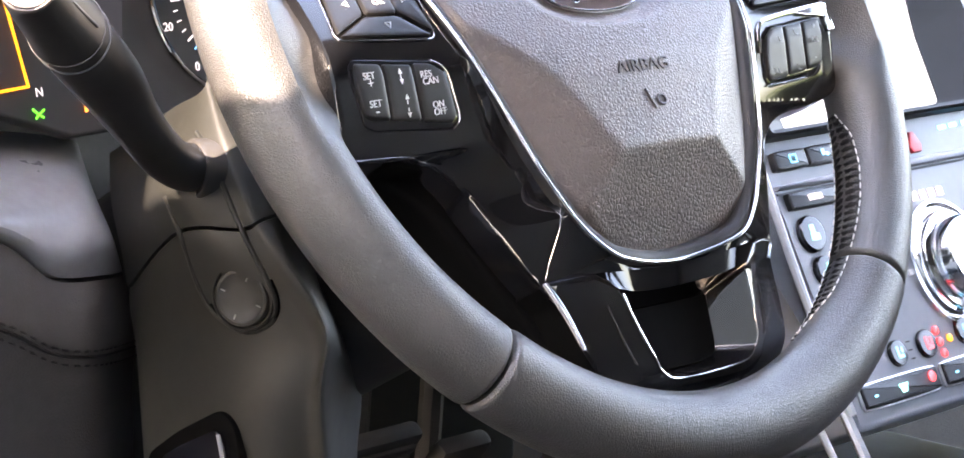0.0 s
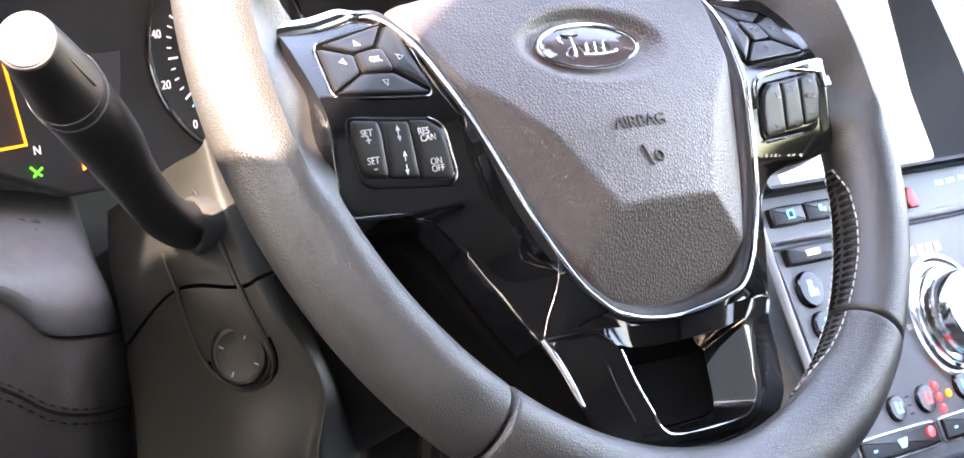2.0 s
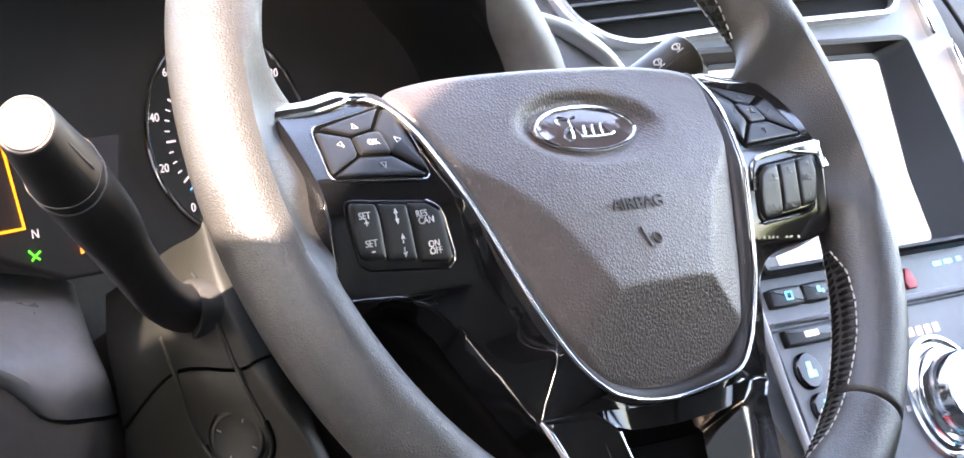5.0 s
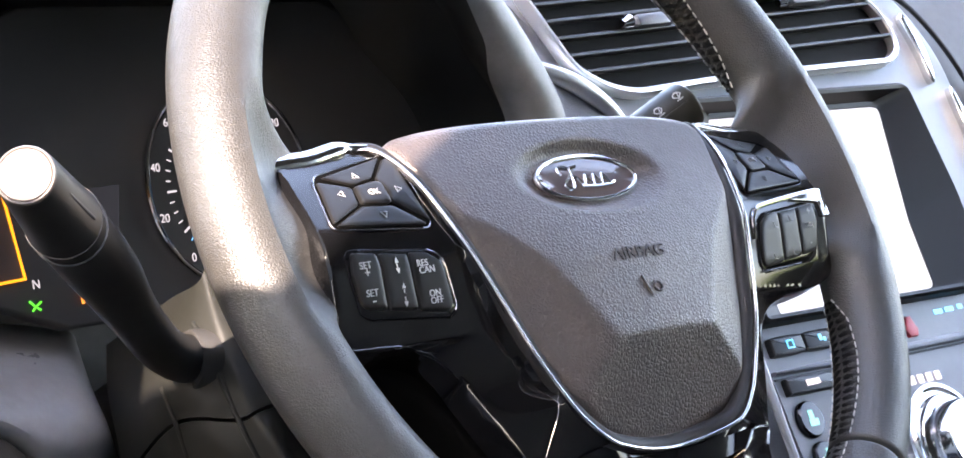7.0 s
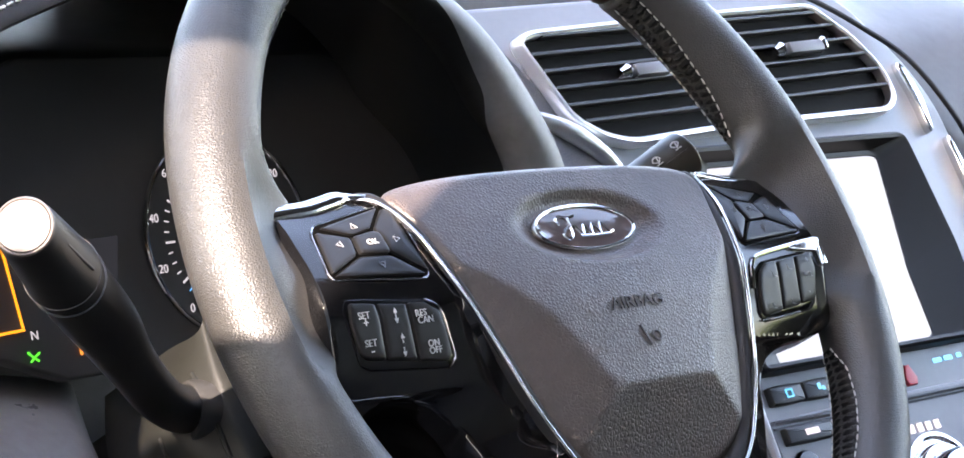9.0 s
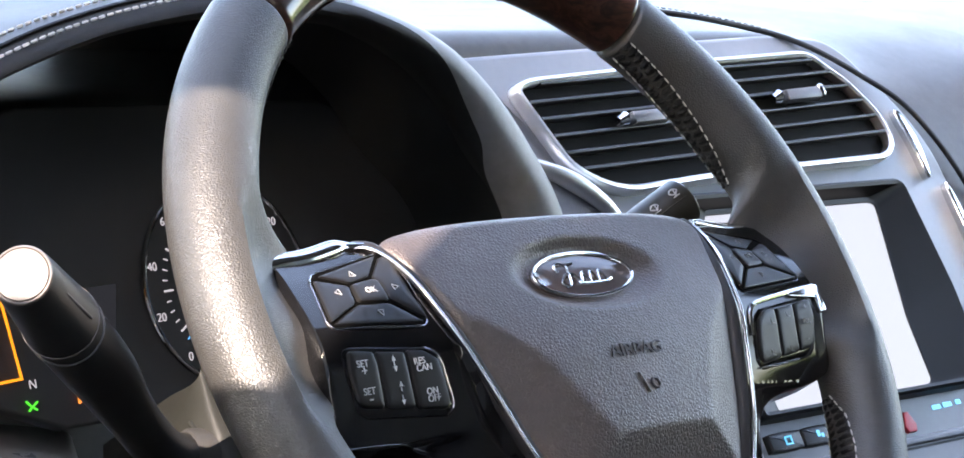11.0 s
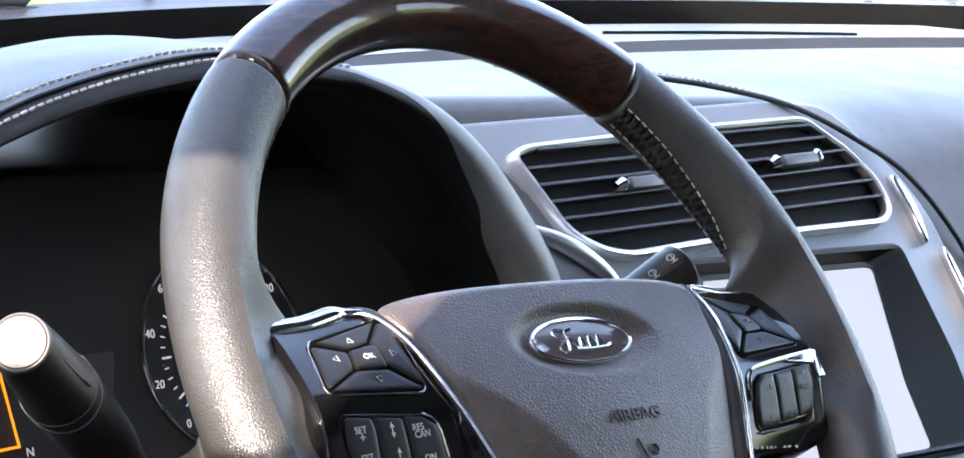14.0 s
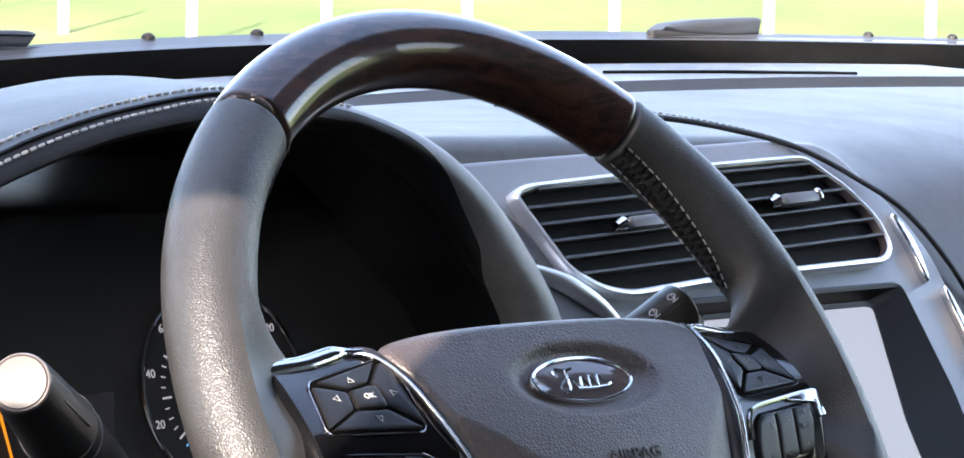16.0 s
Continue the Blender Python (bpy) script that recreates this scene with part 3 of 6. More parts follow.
def build_wheel():
    w = thing("steering_wheel", WHEEL, "black leather steering wheel with a dark burl wood top", "steering wheel")
    part("wood_rim", rim_section(-40.4, 38.4, lambda d: 0.0002, 60, 36), WOOD, w, "glossy dark burl wood")
    for d0, d1 in ((38.8, 137.1), (-137.1, -40.8)):
        grip_ob = part("leather_grip", rim_section(d0, d1, swell, 130, 44, True), RIM_LEATHER, w, "black grained leather")
        s = 1 if d0 > 0 else -1
        for a0, a1, wv in ((39.6, 69.5, 0.00040), (109, 136.4, 0.00040)):
            part("gathered_leather", ribbon(s * a0, s * a1, 0.0004, wv, 140, 13), DARK_LEATHER, grip_ob, "dark gathered leather on the inner side")
        for table in (BAND_OUTER, BAND_INNER):
            for a0, n in ((39.8, 61), (109, 56)):
                line = [rim_point(s * d, band_phi(table, d), swell(d) + 0.0004) for d in [a0 + 0.5 * k for k in range(n)]]
                tagged(part("stitching", stitches(line, 0.0034, 0.00036, 0.0012), THREAD if s > 0 else DARK_LEATHER, grip_ob, "thread stitching"), kind="stuff")
    low = part("lower_rim", rim_section(137.5, 222.5, lambda d: 0.0006, 90, 40), RIM_LEATHER, w, "black smooth leather")
    for s in (1, -1):
        part("gathered_leather", ribbon(s * 138, s * 157, 0.0004, 0.0004, 100, 13), DARK_LEATHER, low, "dark gathered leather on the inner side")
        for table in (BAND_OUTER, BAND_INNER):
            line = [rim_point(s * d, band_phi(table, d), 0.0009) for d in [138 + 0.5 * k for k in range(38)]]
            tagged(part("stitching", stitches(line, 0.0034, 0.00036, 0.0012), THREAD, low, "pale thread stitching"), kind="stuff")
    # piano black front panel: one moulding a side with the button housing and the limb below it
    for sgn in (-1, 1):
        part("front_panel", front_panel(sgn), PIANO, w, "piano black plastic")
    part("centre_plate", slab(mirrored([(0, 0.032), (0.085, 0.033), (0.100, 0.034), (0.100, -0.040), (0, -0.050)]), -0.018, 0.0005, 0.003, 1), PIANO, w, "piano black plate behind the airbag cover")
    back = [(0, 0.030), (0.12, 0.030), (0.146, 0.020), (0.140, -0.040), (0.100, -0.058), (0.082, -0.085), (0.060, -0.128), (0.052, -0.158), (0, -0.160)]
    part("back_cover", slab(mirrored(back), -0.052, -0.019, 0.004, 2), FRIT_BLACK, w, "matt black back cover")
    part("hub", turned([(0.048, -0.125), (0.050, -0.06), (0.062, -0.054), (0.062, -0.050)], 32), DARK_PLASTIC, w, "matt black hub")
    # highlight on the crease down each limb, drawn as a fine metal tube
    for sgn in (-1, 1):
        ys = [-0.012 - 0.088 * k / 40 for k in range(41)]
        line = [(sgn * along(RIDGE_X, y), y, panel_height(along(RIDGE_X, y), y) + 0.0001) for y in ys]
        part("ridge_highlight", tube(line, 0.00022, 8), DARK_CHROME, w, "highlight along the panel's crease, drawn as a fine metal tube")
    build_lower_trim(w)
    # airbag cover
    half = [(0, 0.0408), (0.040, 0.0406), (0.070, 0.0392), (0.0905, 0.0362), (0.0946, 0.0300), (0.0916, 0.0210), (0.0872, 0.0090), (0.0822, -0.0100), (0.0788, -0.0200), (0.0716, -0.0400), (0.0638, -0.0600), (0.0528, -0.0800), (0.0452, -0.0892), (0.0360, -0.0950), (0.0200, -0.0982), (0, -0.0990)]
    outline = rounded(mirrored(half), 3)
    steps = 64
    rings = []
    for i in range(steps):
        t = (i / (steps - 1)) ** 1.15
        k = 1 - t * 0.995
        rings.append([(p.x * k, (p.y + 0.033) * k - 0.033, bag_height(p.x * k, (p.y + 0.033) * k - 0.033, t)) for p in outline])
    bag = part("airbag_cover", rings_mesh(rings, cap_start=True, cap_end=True), BAG_VINYL, w, "grained dark brown-black vinyl")
    lettering("AIRBAG", 0.0072, BAG_MARK, bag, pose(0.0, -0.0285, bag_height(0, -0.0285, 1) + 0.0002, 4), depth=0.0003, wide=1.25)
    sym = join(tube([(-0.0052, 0.0042, 0), (-0.0028, -0.0044, 0)], 0.0006, 6), tube([(0.0022 * math.cos(a) + 0.0022, 0.0020 * math.sin(a) - 0.001, 0) for a in (math.pi * k / 6 for k in range(13))], 0.0006, 6))
    part("airbag_symbol", sym, BAG_MARK, bag, "embossed seat belt symbol", matrix=pose(0.001, -0.0425, bag_height(0, -0.0425, 1) + 0.0002))
    # emblem: an oval badge with a plain raised scroll
    zb = bag_height(0, 0.0092, 1)
    oval = lambda a, b, z, n=56: [(a * math.cos(2 * math.pi * k / n), b * math.sin(2 * math.pi * k / n), z) for k in range(n)]
    seat_m = pose(0.0, 0.0092, zb, -9, 0, 0)
    badge = part("emblem", rings_mesh([oval(0.0300, 0.0112, -0.003), oval(0.0300, 0.0112, 0.0004), oval(0.0288, 0.0101, 0.0014), oval(0.0279, 0.0094, 0.0009), oval(0.020, 0.0066, 0.0013), oval(0.008, 0.0026, 0.0016)]), BADGE_DARK, bag, "oval badge in dark enamel", matrix=seat_m)
    part("emblem_ring", tube([Vector(p) for p in oval(0.0292, 0.0104, 0.0012)], 0.0008, 8, closed=True), CHROME, badge, "bright oval ring")
    curls = [[(-0.0150, 0.0014), (-0.0158, 0.0040), (-0.0130, 0.0056), (-0.0088, 0.0048), (-0.0040, 0.0054)],
             [(-0.0084, 0.0048), (-0.0104, -0.0036), (-0.0136, -0.0052), (-0.0152, -0.0032), (-0.0120, -0.0006), (-0.0076, 0.0006), (-0.0040, -0.0036), (-0.0012, 0.0008), (0.0014, -0.0036), (0.0040, 0.0010), (0.0066, -0.0034), (0.0092, 0.0012), (0.0116, -0.0034), (0.0146, -0.0030)],
             [(-0.0060, -0.0042), (0.0030, -0.0046), (0.0120, -0.0042)]]
    for line in curls:
        part("scroll", tube(spline([(x, y, 0.0018) for x, y in line], 6), 0.00062, 6), CHROME, badge, "bright raised scroll")
    # chrome line round the airbag
    line = spline(CHROME_LINE + [(-x, y, z) for x, y, z in reversed(CHROME_LINE[:-1])], 10)
    part("chrome_strip", tube(line, lambda t: 0.0009 * min(1.0, 0.3 + 16 * min(t, 1 - t)), 10), CHROME, w, "bright chrome strip")
    inner_line = offset_ring([Vector((p.x, p.y)) for p in line], 0.0030)
    bed = [Vector((q.x, q.y, p.z - 0.0042)) for p, q in zip(line, inner_line)]
    part("strip_bed", tube(bed, lambda t: 0.0034 * smoothstep(0.0, 0.06, min(t, 1 - t)) + 0.0004, 12, flat=0.9), DARK_PLASTIC, w, "matt black bead under the chrome")
    # rolled top of the black housing; chrome stands in for its sky reflection
    for sgn in (-1, 1):
        brow = spline([(sgn * x, y, z) for x, y, z in ((0.0985, 0.0352, 0.0006), (0.1050, 0.0362, -0.0030), (0.1120, 0.0354, -0.0040), (0.1270, 0.0326, -0.0044), (0.1420, 0.0316, -0.0050), (0.1520, 0.0300, -0.0070))], 8)
        part("housing_brow", tube(brow, lambda t: 0.0009 + (0.0036 if sgn < 0 else 0.0012) * smoothstep(0.0, 0.45, t), 20), CHROME, w, "rounded brow over the button housing, chromed to draw its sky reflection")
    build_pods(w)
    return w


def front_panel(sgn):
    """Skin between the chrome line and the panel's outer edge."""
    inner = spline([(x, y, 0) for x, y, z in [(0.1440, 0.0345, 0), (0.1250, 0.0362, 0), (0.1100, 0.0368, 0)] + CHROME_LINE[1:12]], 10)
    outer = [(0.1440, 0.0335), (0.1455, 0.0250), (0.1475, 0.0150), (0.1485, 0.0000), (0.1490, -0.0150), (0.1485, -0.0300), (0.1475, -0.0410), (0.1300, -0.0452), (0.1150, -0.0468), (0.1030, -0.0500), (0.0958, -0.0550), (0.0905, -0.0615), (0.0857, -0.0710), (0.0814, -0.0800), (0.0762, -0.0900), (0.0720, -0.0975), (0.0695, -0.1020)]
    outer = spline([(x, y, 0) for x, y in outer], 10)
    def evenly(pts, n):
        acc = [0.0]
        for a, b in zip(pts, pts[1:]):
            acc.append(acc[-1] + (b - a).length)
        out, k = [], 0
        for i in range(n + 1):
            d = acc[-1] * i / n
            while k < len(pts) - 2 and acc[k + 1] < d:
                k += 1
            out.append(pts[k].lerp(pts[k + 1], min(1.0, (d - acc[k]) / max(1e-9, acc[k + 1] - acc[k]))))
        return out
    n, cols = 110, 34
    rows = []
    for a, b in zip(evenly(inner, n), evenly(outer, n)):
        row = []
        for k in range(cols + 1):
            p = a.lerp(b, k / cols)
            row.append(Vector((sgn * p.x, p.y, panel_height(p.x, p.y))))
        # rolled-over edge
        q = row[-1]
        d = Vector((b.x - a.x, b.y - a.y, 0)).normalized() * 0.0012
        row.append(Vector((q.x + sgn * d.x, q.y + d.y, q.z - 0.0010)))
        row.append(Vector((q.x + sgn * d.x * 1.3, q.y + d.y * 1.3, q.z - 0.0045)))
        rows.append(row)
    return skin(rows, (0, 0, -0.010))


def build_lower_trim(w):
    """The piece at the wheel's foot: sloping sides, a crease each side and a deep pocket."""
    def face(y, x=0.042):
        """The front's height: hollow across the middle, falling away to the foot."""
        return along([(-0.100, 0.0085), (-0.112, 0.0084), (-0.139, 0.0054), (-0.148, 0.0020), (-0.156, -0.0040)], y) - along([(-0.100, 0.0045), (-0.112, 0.0098), (-0.140, 0.0040), (-0.150, 0.0020)], y) * max(0.0, 1 - (x / 0.050) ** 2)

    half_out = [(0.0, -0.0985), (0.040, -0.0985), (0.0700, -0.1005), (0.0660, -0.110), (0.0633, -0.120), (0.0609, -0.130), (0.0560, -0.143), (0.0470, -0.1525), (0.034, -0.1575), (0.0, -0.1590)]
    half_mid = [(0.0, -0.1045), (0.030, -0.1040), (0.0500, -0.1030), (0.0475, -0.111), (0.0455, -0.120), (0.0430, -0.131), (0.0400, -0.1415), (0.0350, -0.1490), (0.026, -0.1530), (0.0, -0.1542)]
    half_hole = [(0.0, -0.1125), (0.026, -0.1120), (0.0390, -0.1105), (0.0380, -0.114), (0.0365, -0.121), (0.0343, -0.131), (0.0315, -0.1405), (0.0280, -0.1455), (0.021, -0.1485), (0.0, -0.1492)]
    half_floor = [(0.0000, -0.1165), (0.0172, -0.1165), (0.0270, -0.1160), (0.0266, -0.119), (0.0254, -0.124), (0.0238, -0.130), (0.0218, -0.1365), (0.0196, -0.1400), (0.0140, -0.1420), (0.0000, -0.1425)]
    smooth_ring = lambda half: [Vector(p) for p in spline([(x, y, 0) for x, y in mirrored(half)], 5, closed=True)]
    out, mid, hole, floor = (smooth_ring(h) for h in (half_out, half_mid, half_hole, half_floor))
    at = lambda ring, drop, grow=1.0: [(p.x * grow, p.y, face(p.y, p.x) - drop) for p in ring]
    dip = lambda y, x=0.0: 0.0035 * max(smoothstep(-0.105, -0.118, y), 1.2 * smoothstep(0.028, 0.048, abs(x)))
    edge = [(p.x, p.y, -0.0032 - 0.004 * smoothstep(-0.140, -0.158, p.y) + (0.0042 + 0.0050 * min(1.0, (p.x / 0.035) ** 2)) * smoothstep(-0.103, -0.0985, p.y) * (1 - smoothstep(0.040, 0.066, abs(p.x)))) for p in out]
    half_way = [(a[0] * 0.5 + b.x * 0.5, a[1] * 0.5 + b.y * 0.5, a[2] * 0.42 + (face(b.y, b.x) - dip(b.y, b.x)) * 0.58) for a, b in zip(edge, mid)]
    rings = [[(x, y, z - 0.0016) for x, y, z in edge], [(x * 0.990, y * 0.999, z) for x, y, z in edge], half_way, [(p.x, p.y, face(p.y, p.x) - dip(p.y, p.x) - 0.0004) for p in mid], [(p.x * 0.985, p.y, face(p.y, p.x) - dip(p.y, p.x)) for p in mid], at(hole, 0.0002), at(hole, 0.0011, 0.985), [(p.x, p.y, -0.0120) for p in floor]]
    trim = part("lower_trim", rings_mesh(rings, cap_start=False), PIANO, w, "piano black trim with a recessed pocket")
    # side wall of the glossy trim; dark reflections put into a dull black
    part("skirt", rings_mesh([[(p.x * 0.985, p.y, -0.020) for p in out], [(x * 0.985, y * 0.999, z - 0.0014) for x, y, z in edge]], cap_start=False, cap_end=False), FRIT_BLACK, trim, "skirt of the trim's side, blackened to draw its dark reflections")
    # glossy floor coloured dull black, so that it stays as dark as its reflections
    part("pocket_floor", rings_mesh([[(p.x * 0.995, p.y, -0.0118) for p in floor], [(p.x * 0.985, p.y, -0.0112) for p in floor]]), FRIT_BLACK, trim, "pocket floor, coloured dull black to draw its dark reflections", smooth=False)
    line = [(-0.0376, -0.1125), (-0.0365, -0.121), (-0.0343, -0.131), (-0.0315, -0.1405), (-0.0280, -0.1455), (-0.021, -0.1485), (0.0, -0.1492)]
    line = line + [(-x, y) for x, y in reversed(line[:-1])]
    part("trim_line", tube([(p.x, p.y, face(p.y, p.x) + 0.0001) for p in spline([(x, y, 0) for x, y in line], 8)], 0.00038, 6), CHROME, trim, "thin bright line")
    # sky glint on the left outer edge, drawn as a tapered chrome tube
    line = spline([(-0.0694, -0.1010, -0.0030), (-0.0668, -0.1080, -0.0028), (-0.0640, -0.1170, -0.0030), (-0.0612, -0.1290, -0.0034)], 8)
    part("limb_highlight", tube(line, lambda t: 0.0006 + 0.0009 * math.sin(math.pi * (0.25 + 0.65 * t)), 10), CHROME, trim, "sky reflection on the trim's edge, drawn as a chrome tube")
    # crease highlights, drawn as fine metal tubes on the black trim
    for sgn in (-1, 1):
        part("crease_highlight", tube([(sgn * x, y, face(y) - 0.0032) for x, y in ((0.0470, -0.1050), (0.0455, -0.120), (0.0432, -0.131), (0.0405, -0.1400))], 0.00022, 5), DARK_CHROME, trim, "highlight along the trim's crease, drawn as a fine metal tube")


PAD = [(0.0966, 0.0302), (0.0930, 0.0276), (0.0935, 0.0134), (0.0945, -0.0030), (0.0969, -0.0052), (0.1405, -0.0016), (0.1418, 0.0008), (0.1365, 0.0200), (0.1325, 0.0238)]
PAD_KEYS = (([(0.1310, 0.0222), (0.0988, 0.0289), (0.1097, 0.0190), (0.1198, 0.0172)], 90, (0.1167, 0.0210)),
            ([(0.0972, 0.0282), (0.0947, 0.0262), (0.0954, -0.0027), (0.1072, 0.0077), (0.1060, 0.0134), (0.1080, 0.0184)], 0, (0.1020, 0.0126)),
            ([(0.1396, -0.0004), (0.0970, -0.0038), (0.1088, 0.0062), (0.1227, 0.0072)], -90, (0.1151, 0.0024)),
            ([(0.1350, 0.0203), (0.1214, 0.0160), (0.1238, 0.0078), (0.1404, 0.0006)], 180, (0.1290, 0.0133)))
PAD_OK = [(0.1203, 0.0162), (0.1098, 0.0177), (0.1073, 0.0166), (0.1083, 0.0078), (0.1095, 0.0068), (0.1220, 0.0080)]
SPEED = [(0.1398, -0.0100), (0.1361, -0.0098), (0.1112, -0.0124), (0.1018, -0.0134), (0.0960, -0.0172), (0.0936, -0.0262), (0.0926, -0.0352), (0.0962, -0.0390), (0.1337, -0.0356), (0.1382, -0.0333), (0.1414, -0.0190), (0.1417, -0.0125)]
SPEED_KEYS = [[(0.1393, -0.0114), (0.1275, -0.0127), (0.1267, -0.0172), (0.1263, -0.0330), (0.1352, -0.0318), (0.1381, -0.0299), (0.1406, -0.0190)],
              [(0.1264, -0.0128), (0.1129, -0.0142), (0.1127, -0.0198), (0.1117, -0.0347), (0.1253, -0.0331), (0.1257, -0.0173)],
              [(0.1119, -0.0138), (0.1039, -0.0146), (0.0978, -0.0184), (0.0957, -0.0260), (0.0948, -0.0345), (0.0968, -0.0368), (0.1107, -0.0350), (0.1115, -0.0199)]]


def build_pods(w):
    """Button groups on both cross spokes, let into the panel."""
    def laid(bm):
        """Bends a flat piece on to the panel's face."""
        for vert in bm.verts:
            vert.co.z += panel_height(vert.co.x, vert.co.y)
        return bm

    def domed(pts, z0, z1, edge):
        """A key with an even skin: outline, rounded shoulder and inner rings."""
        o = soft_corners(pts, 0.0016)
        c = sum(o, Vector((0, 0))) / len(o)
        ring = lambda k, z: [(c.x + (p.x - c.x) * k, c.y + (p.y - c.y) * k, z) for p in o]
        lift = lambda r, z: [(p.x, p.y, z) for p in r]
        rings = [lift(o, z0), lift(o, z1 - edge), lift(offset_ring(o, edge * 0.3), z1 - edge * 0.3), lift(offset_ring(o, edge), z1)]
        rings += [[(c.x + (p.x - c.x) * k, c.y + (p.y - c.y) * k, z1 + 0.0001) for p in offset_ring(o, edge)] for k in (0.8, 0.55, 0.3, 0.1)]
        return laid(rings_mesh(rings))

    def ring_line(pts, r, radius, lift=0.0, closed=True):
        o = soft_corners(pts, r) if closed else [Vector((p[0], p[1])) for p in spline([(x, y, 0) for x, y in pts], 6)]
        return tube([(p.x, p.y, panel_height(p.x, p.y) + lift) for p in o], radius, 6, closed=closed)

    def on(x, y, lift):
        """Where a mark lies flat on the keys at x, y."""
        e = 0.002
        zx = (panel_height(x + e, y) - panel_height(x - e, y)) / (2 * e)
        zy = (panel_height(x, y + e) - panel_height(x, y - e)) / (2 * e)
        n = Vector((-zx, -zy, 1)).normalized()
        ax = Vector((1, 0, zx)).normalized()
        m = Matrix((ax, n.cross(ax), n)).transposed().to_4x4()
        m.translation = Vector((x, y, panel_height(x, y) + lift))
        return m

    tri = [(0.0016, 0.0), (-0.0010, 0.0014), (-0.0010, -0.0014)]
    for s in (-1, 1):
        side = lambda pts: [(s * x, y) for x, y in pts]
        ink = PRINT if s < 0 else GREY_PRINT
        pad = part("arrow_pad", domed(side(PAD), -0.002, 0.0003, 0.0003), FRIT_BLACK, w, "dark gap round the arrow keys")
        part("pad_edge", ring_line(side(PAD), 0.0016, 0.00042, 0.0003), DARK_CHROME if s < 0 else PIANO, pad, "bright-edged line")
        for pts, ang, mark in PAD_KEYS:
            key = part("button", domed(side(pts), -0.002, 0.0017, 0.0007), BUTTON_PLASTIC, pad)
            m = on(s * mark[0], mark[1], 0.0021) @ pose(0, 0, 0, rz=(180 - ang if s > 0 else ang) if ang in (0, 180) else ang)
            part("arrow_mark", moved(tube([Vector((x, y, 0)) for x, y in tri], 0.00017, 5, closed=True), m), ink, key)
        ok = part("ok_button", domed(side(PAD_OK), -0.002, 0.0025, 0.0008), BUTTON_PLASTIC, pad, "raised centre button")
        lettering("OK", 0.0036, ink, ok, on(s * 0.1142, 0.0124, 0.0028))
        sur = part("key_surround", domed(side(SPEED), -0.003, 0.0006, 0.0006), PIANO, w, "glossy black key surround")
        for pts in SPEED_KEYS:
            part("key", domed(side(pts), -0.002, 0.0019, 0.0008), BUTTON_PLASTIC, sur)
        if s < 0:
            for text, x, y, sz in (("SET", 0.1344, -0.0170, 0.0037), ("+", 0.1341, -0.0197, 0.0050), ("SET", 0.1332, -0.0268, 0.0037), ("-", 0.1327, -0.0292, 0.0060),
                                   ("RES", 0.1072, -0.0188, 0.0036), ("CAN", 0.1055, -0.0214, 0.0036), ("ON", 0.1034, -0.0300, 0.0036), ("OFF", 0.1030, -0.0326, 0.0036)):
                lettering(text, sz, PRINT, sur, on(-x, y, 0.0023))
            for x, yc, half_len, split in ((0.1194, -0.0184, 0.0030, False), (0.1180, -0.0290, 0.0044, True)):
                marks = [slab([(-0.0010, sg * (half_len - 0.0020)), (0.0010, sg * (half_len - 0.0020)), (0, sg * half_len)], 0, 0.0002, 0, 0) for sg in (1, -1)]
                if split:
                    marks += [box(0.0004, 0.0014, 0.0002, (0, sg * 0.0014, 0)) for sg in (1, -1)]
                else:
                    marks.append(box(0.0004, 0.0036, 0.0002))
                part("gap_mark", moved(join(*marks), on(-x, yc, 0.0023)), PRINT, sur, smooth=False)
            part("key_edge", ring_line([(-0.1018, -0.0134), (-0.0960, -0.0172), (-0.0936, -0.0262), (-0.0926, -0.0352), (-0.0962, -0.0390)], 0, 0.0004, 0.0004, closed=False), DARK_CHROME, sur)
            part("sill_line", ring_line([(-0.144, -0.0440), (-0.130, -0.0446), (-0.115, -0.0462), (-0.1035, -0.0494)], 0, 0.00025, 0.0001, closed=False), DARK_CHROME, w, "fine bright edge")
        else:
            bez = [(0.0925, -0.0245), (0.0932, -0.0190), (0.0955, -0.0140), (0.1023, -0.0105), (0.1267, -0.0072), (0.1440, -0.0056), (0.1490, -0.0062), (0.1492, -0.0150)]
            pts = spline([(x, y, 0) for x, y in bez], 8)
            part("chrome_bezel", tube([(p.x, p.y, panel_height(p.x, p.y) + 0.0004) for p in pts], 0.0011, 8), CHROME, sur, "chrome bezel")
            part("corner_plate", laid(slab(soft_corners([(0.1270, -0.0074), (0.1500, -0.0046), (0.1512, -0.0175), (0.1462, -0.0178), (0.1450, -0.0112), (0.1270, -0.0092)], 0.0008), -0.002, 0.0016, 0.0006, 0)), CHROME, sur, "broad chrome corner")
            part("lower_edge", ring_line([(0.0942, -0.0382), (0.1100, -0.0374), (0.1250, -0.0361)], 0, 0.0005, 0.0008, closed=False), CHROME, sur, "thin chrome line")
            lettering("VOL", 0.0032, GREY_PRINT, sur, on(0.1325, -0.0215, 0.0030))
            lettering("+", 0.0045, GREY_PRINT, sur, on(0.1335, -0.0155, 0.0030))
            lettering("-", 0.0050, GREY_PRINT, sur, on(0.1315, -0.0285, 0.0030))
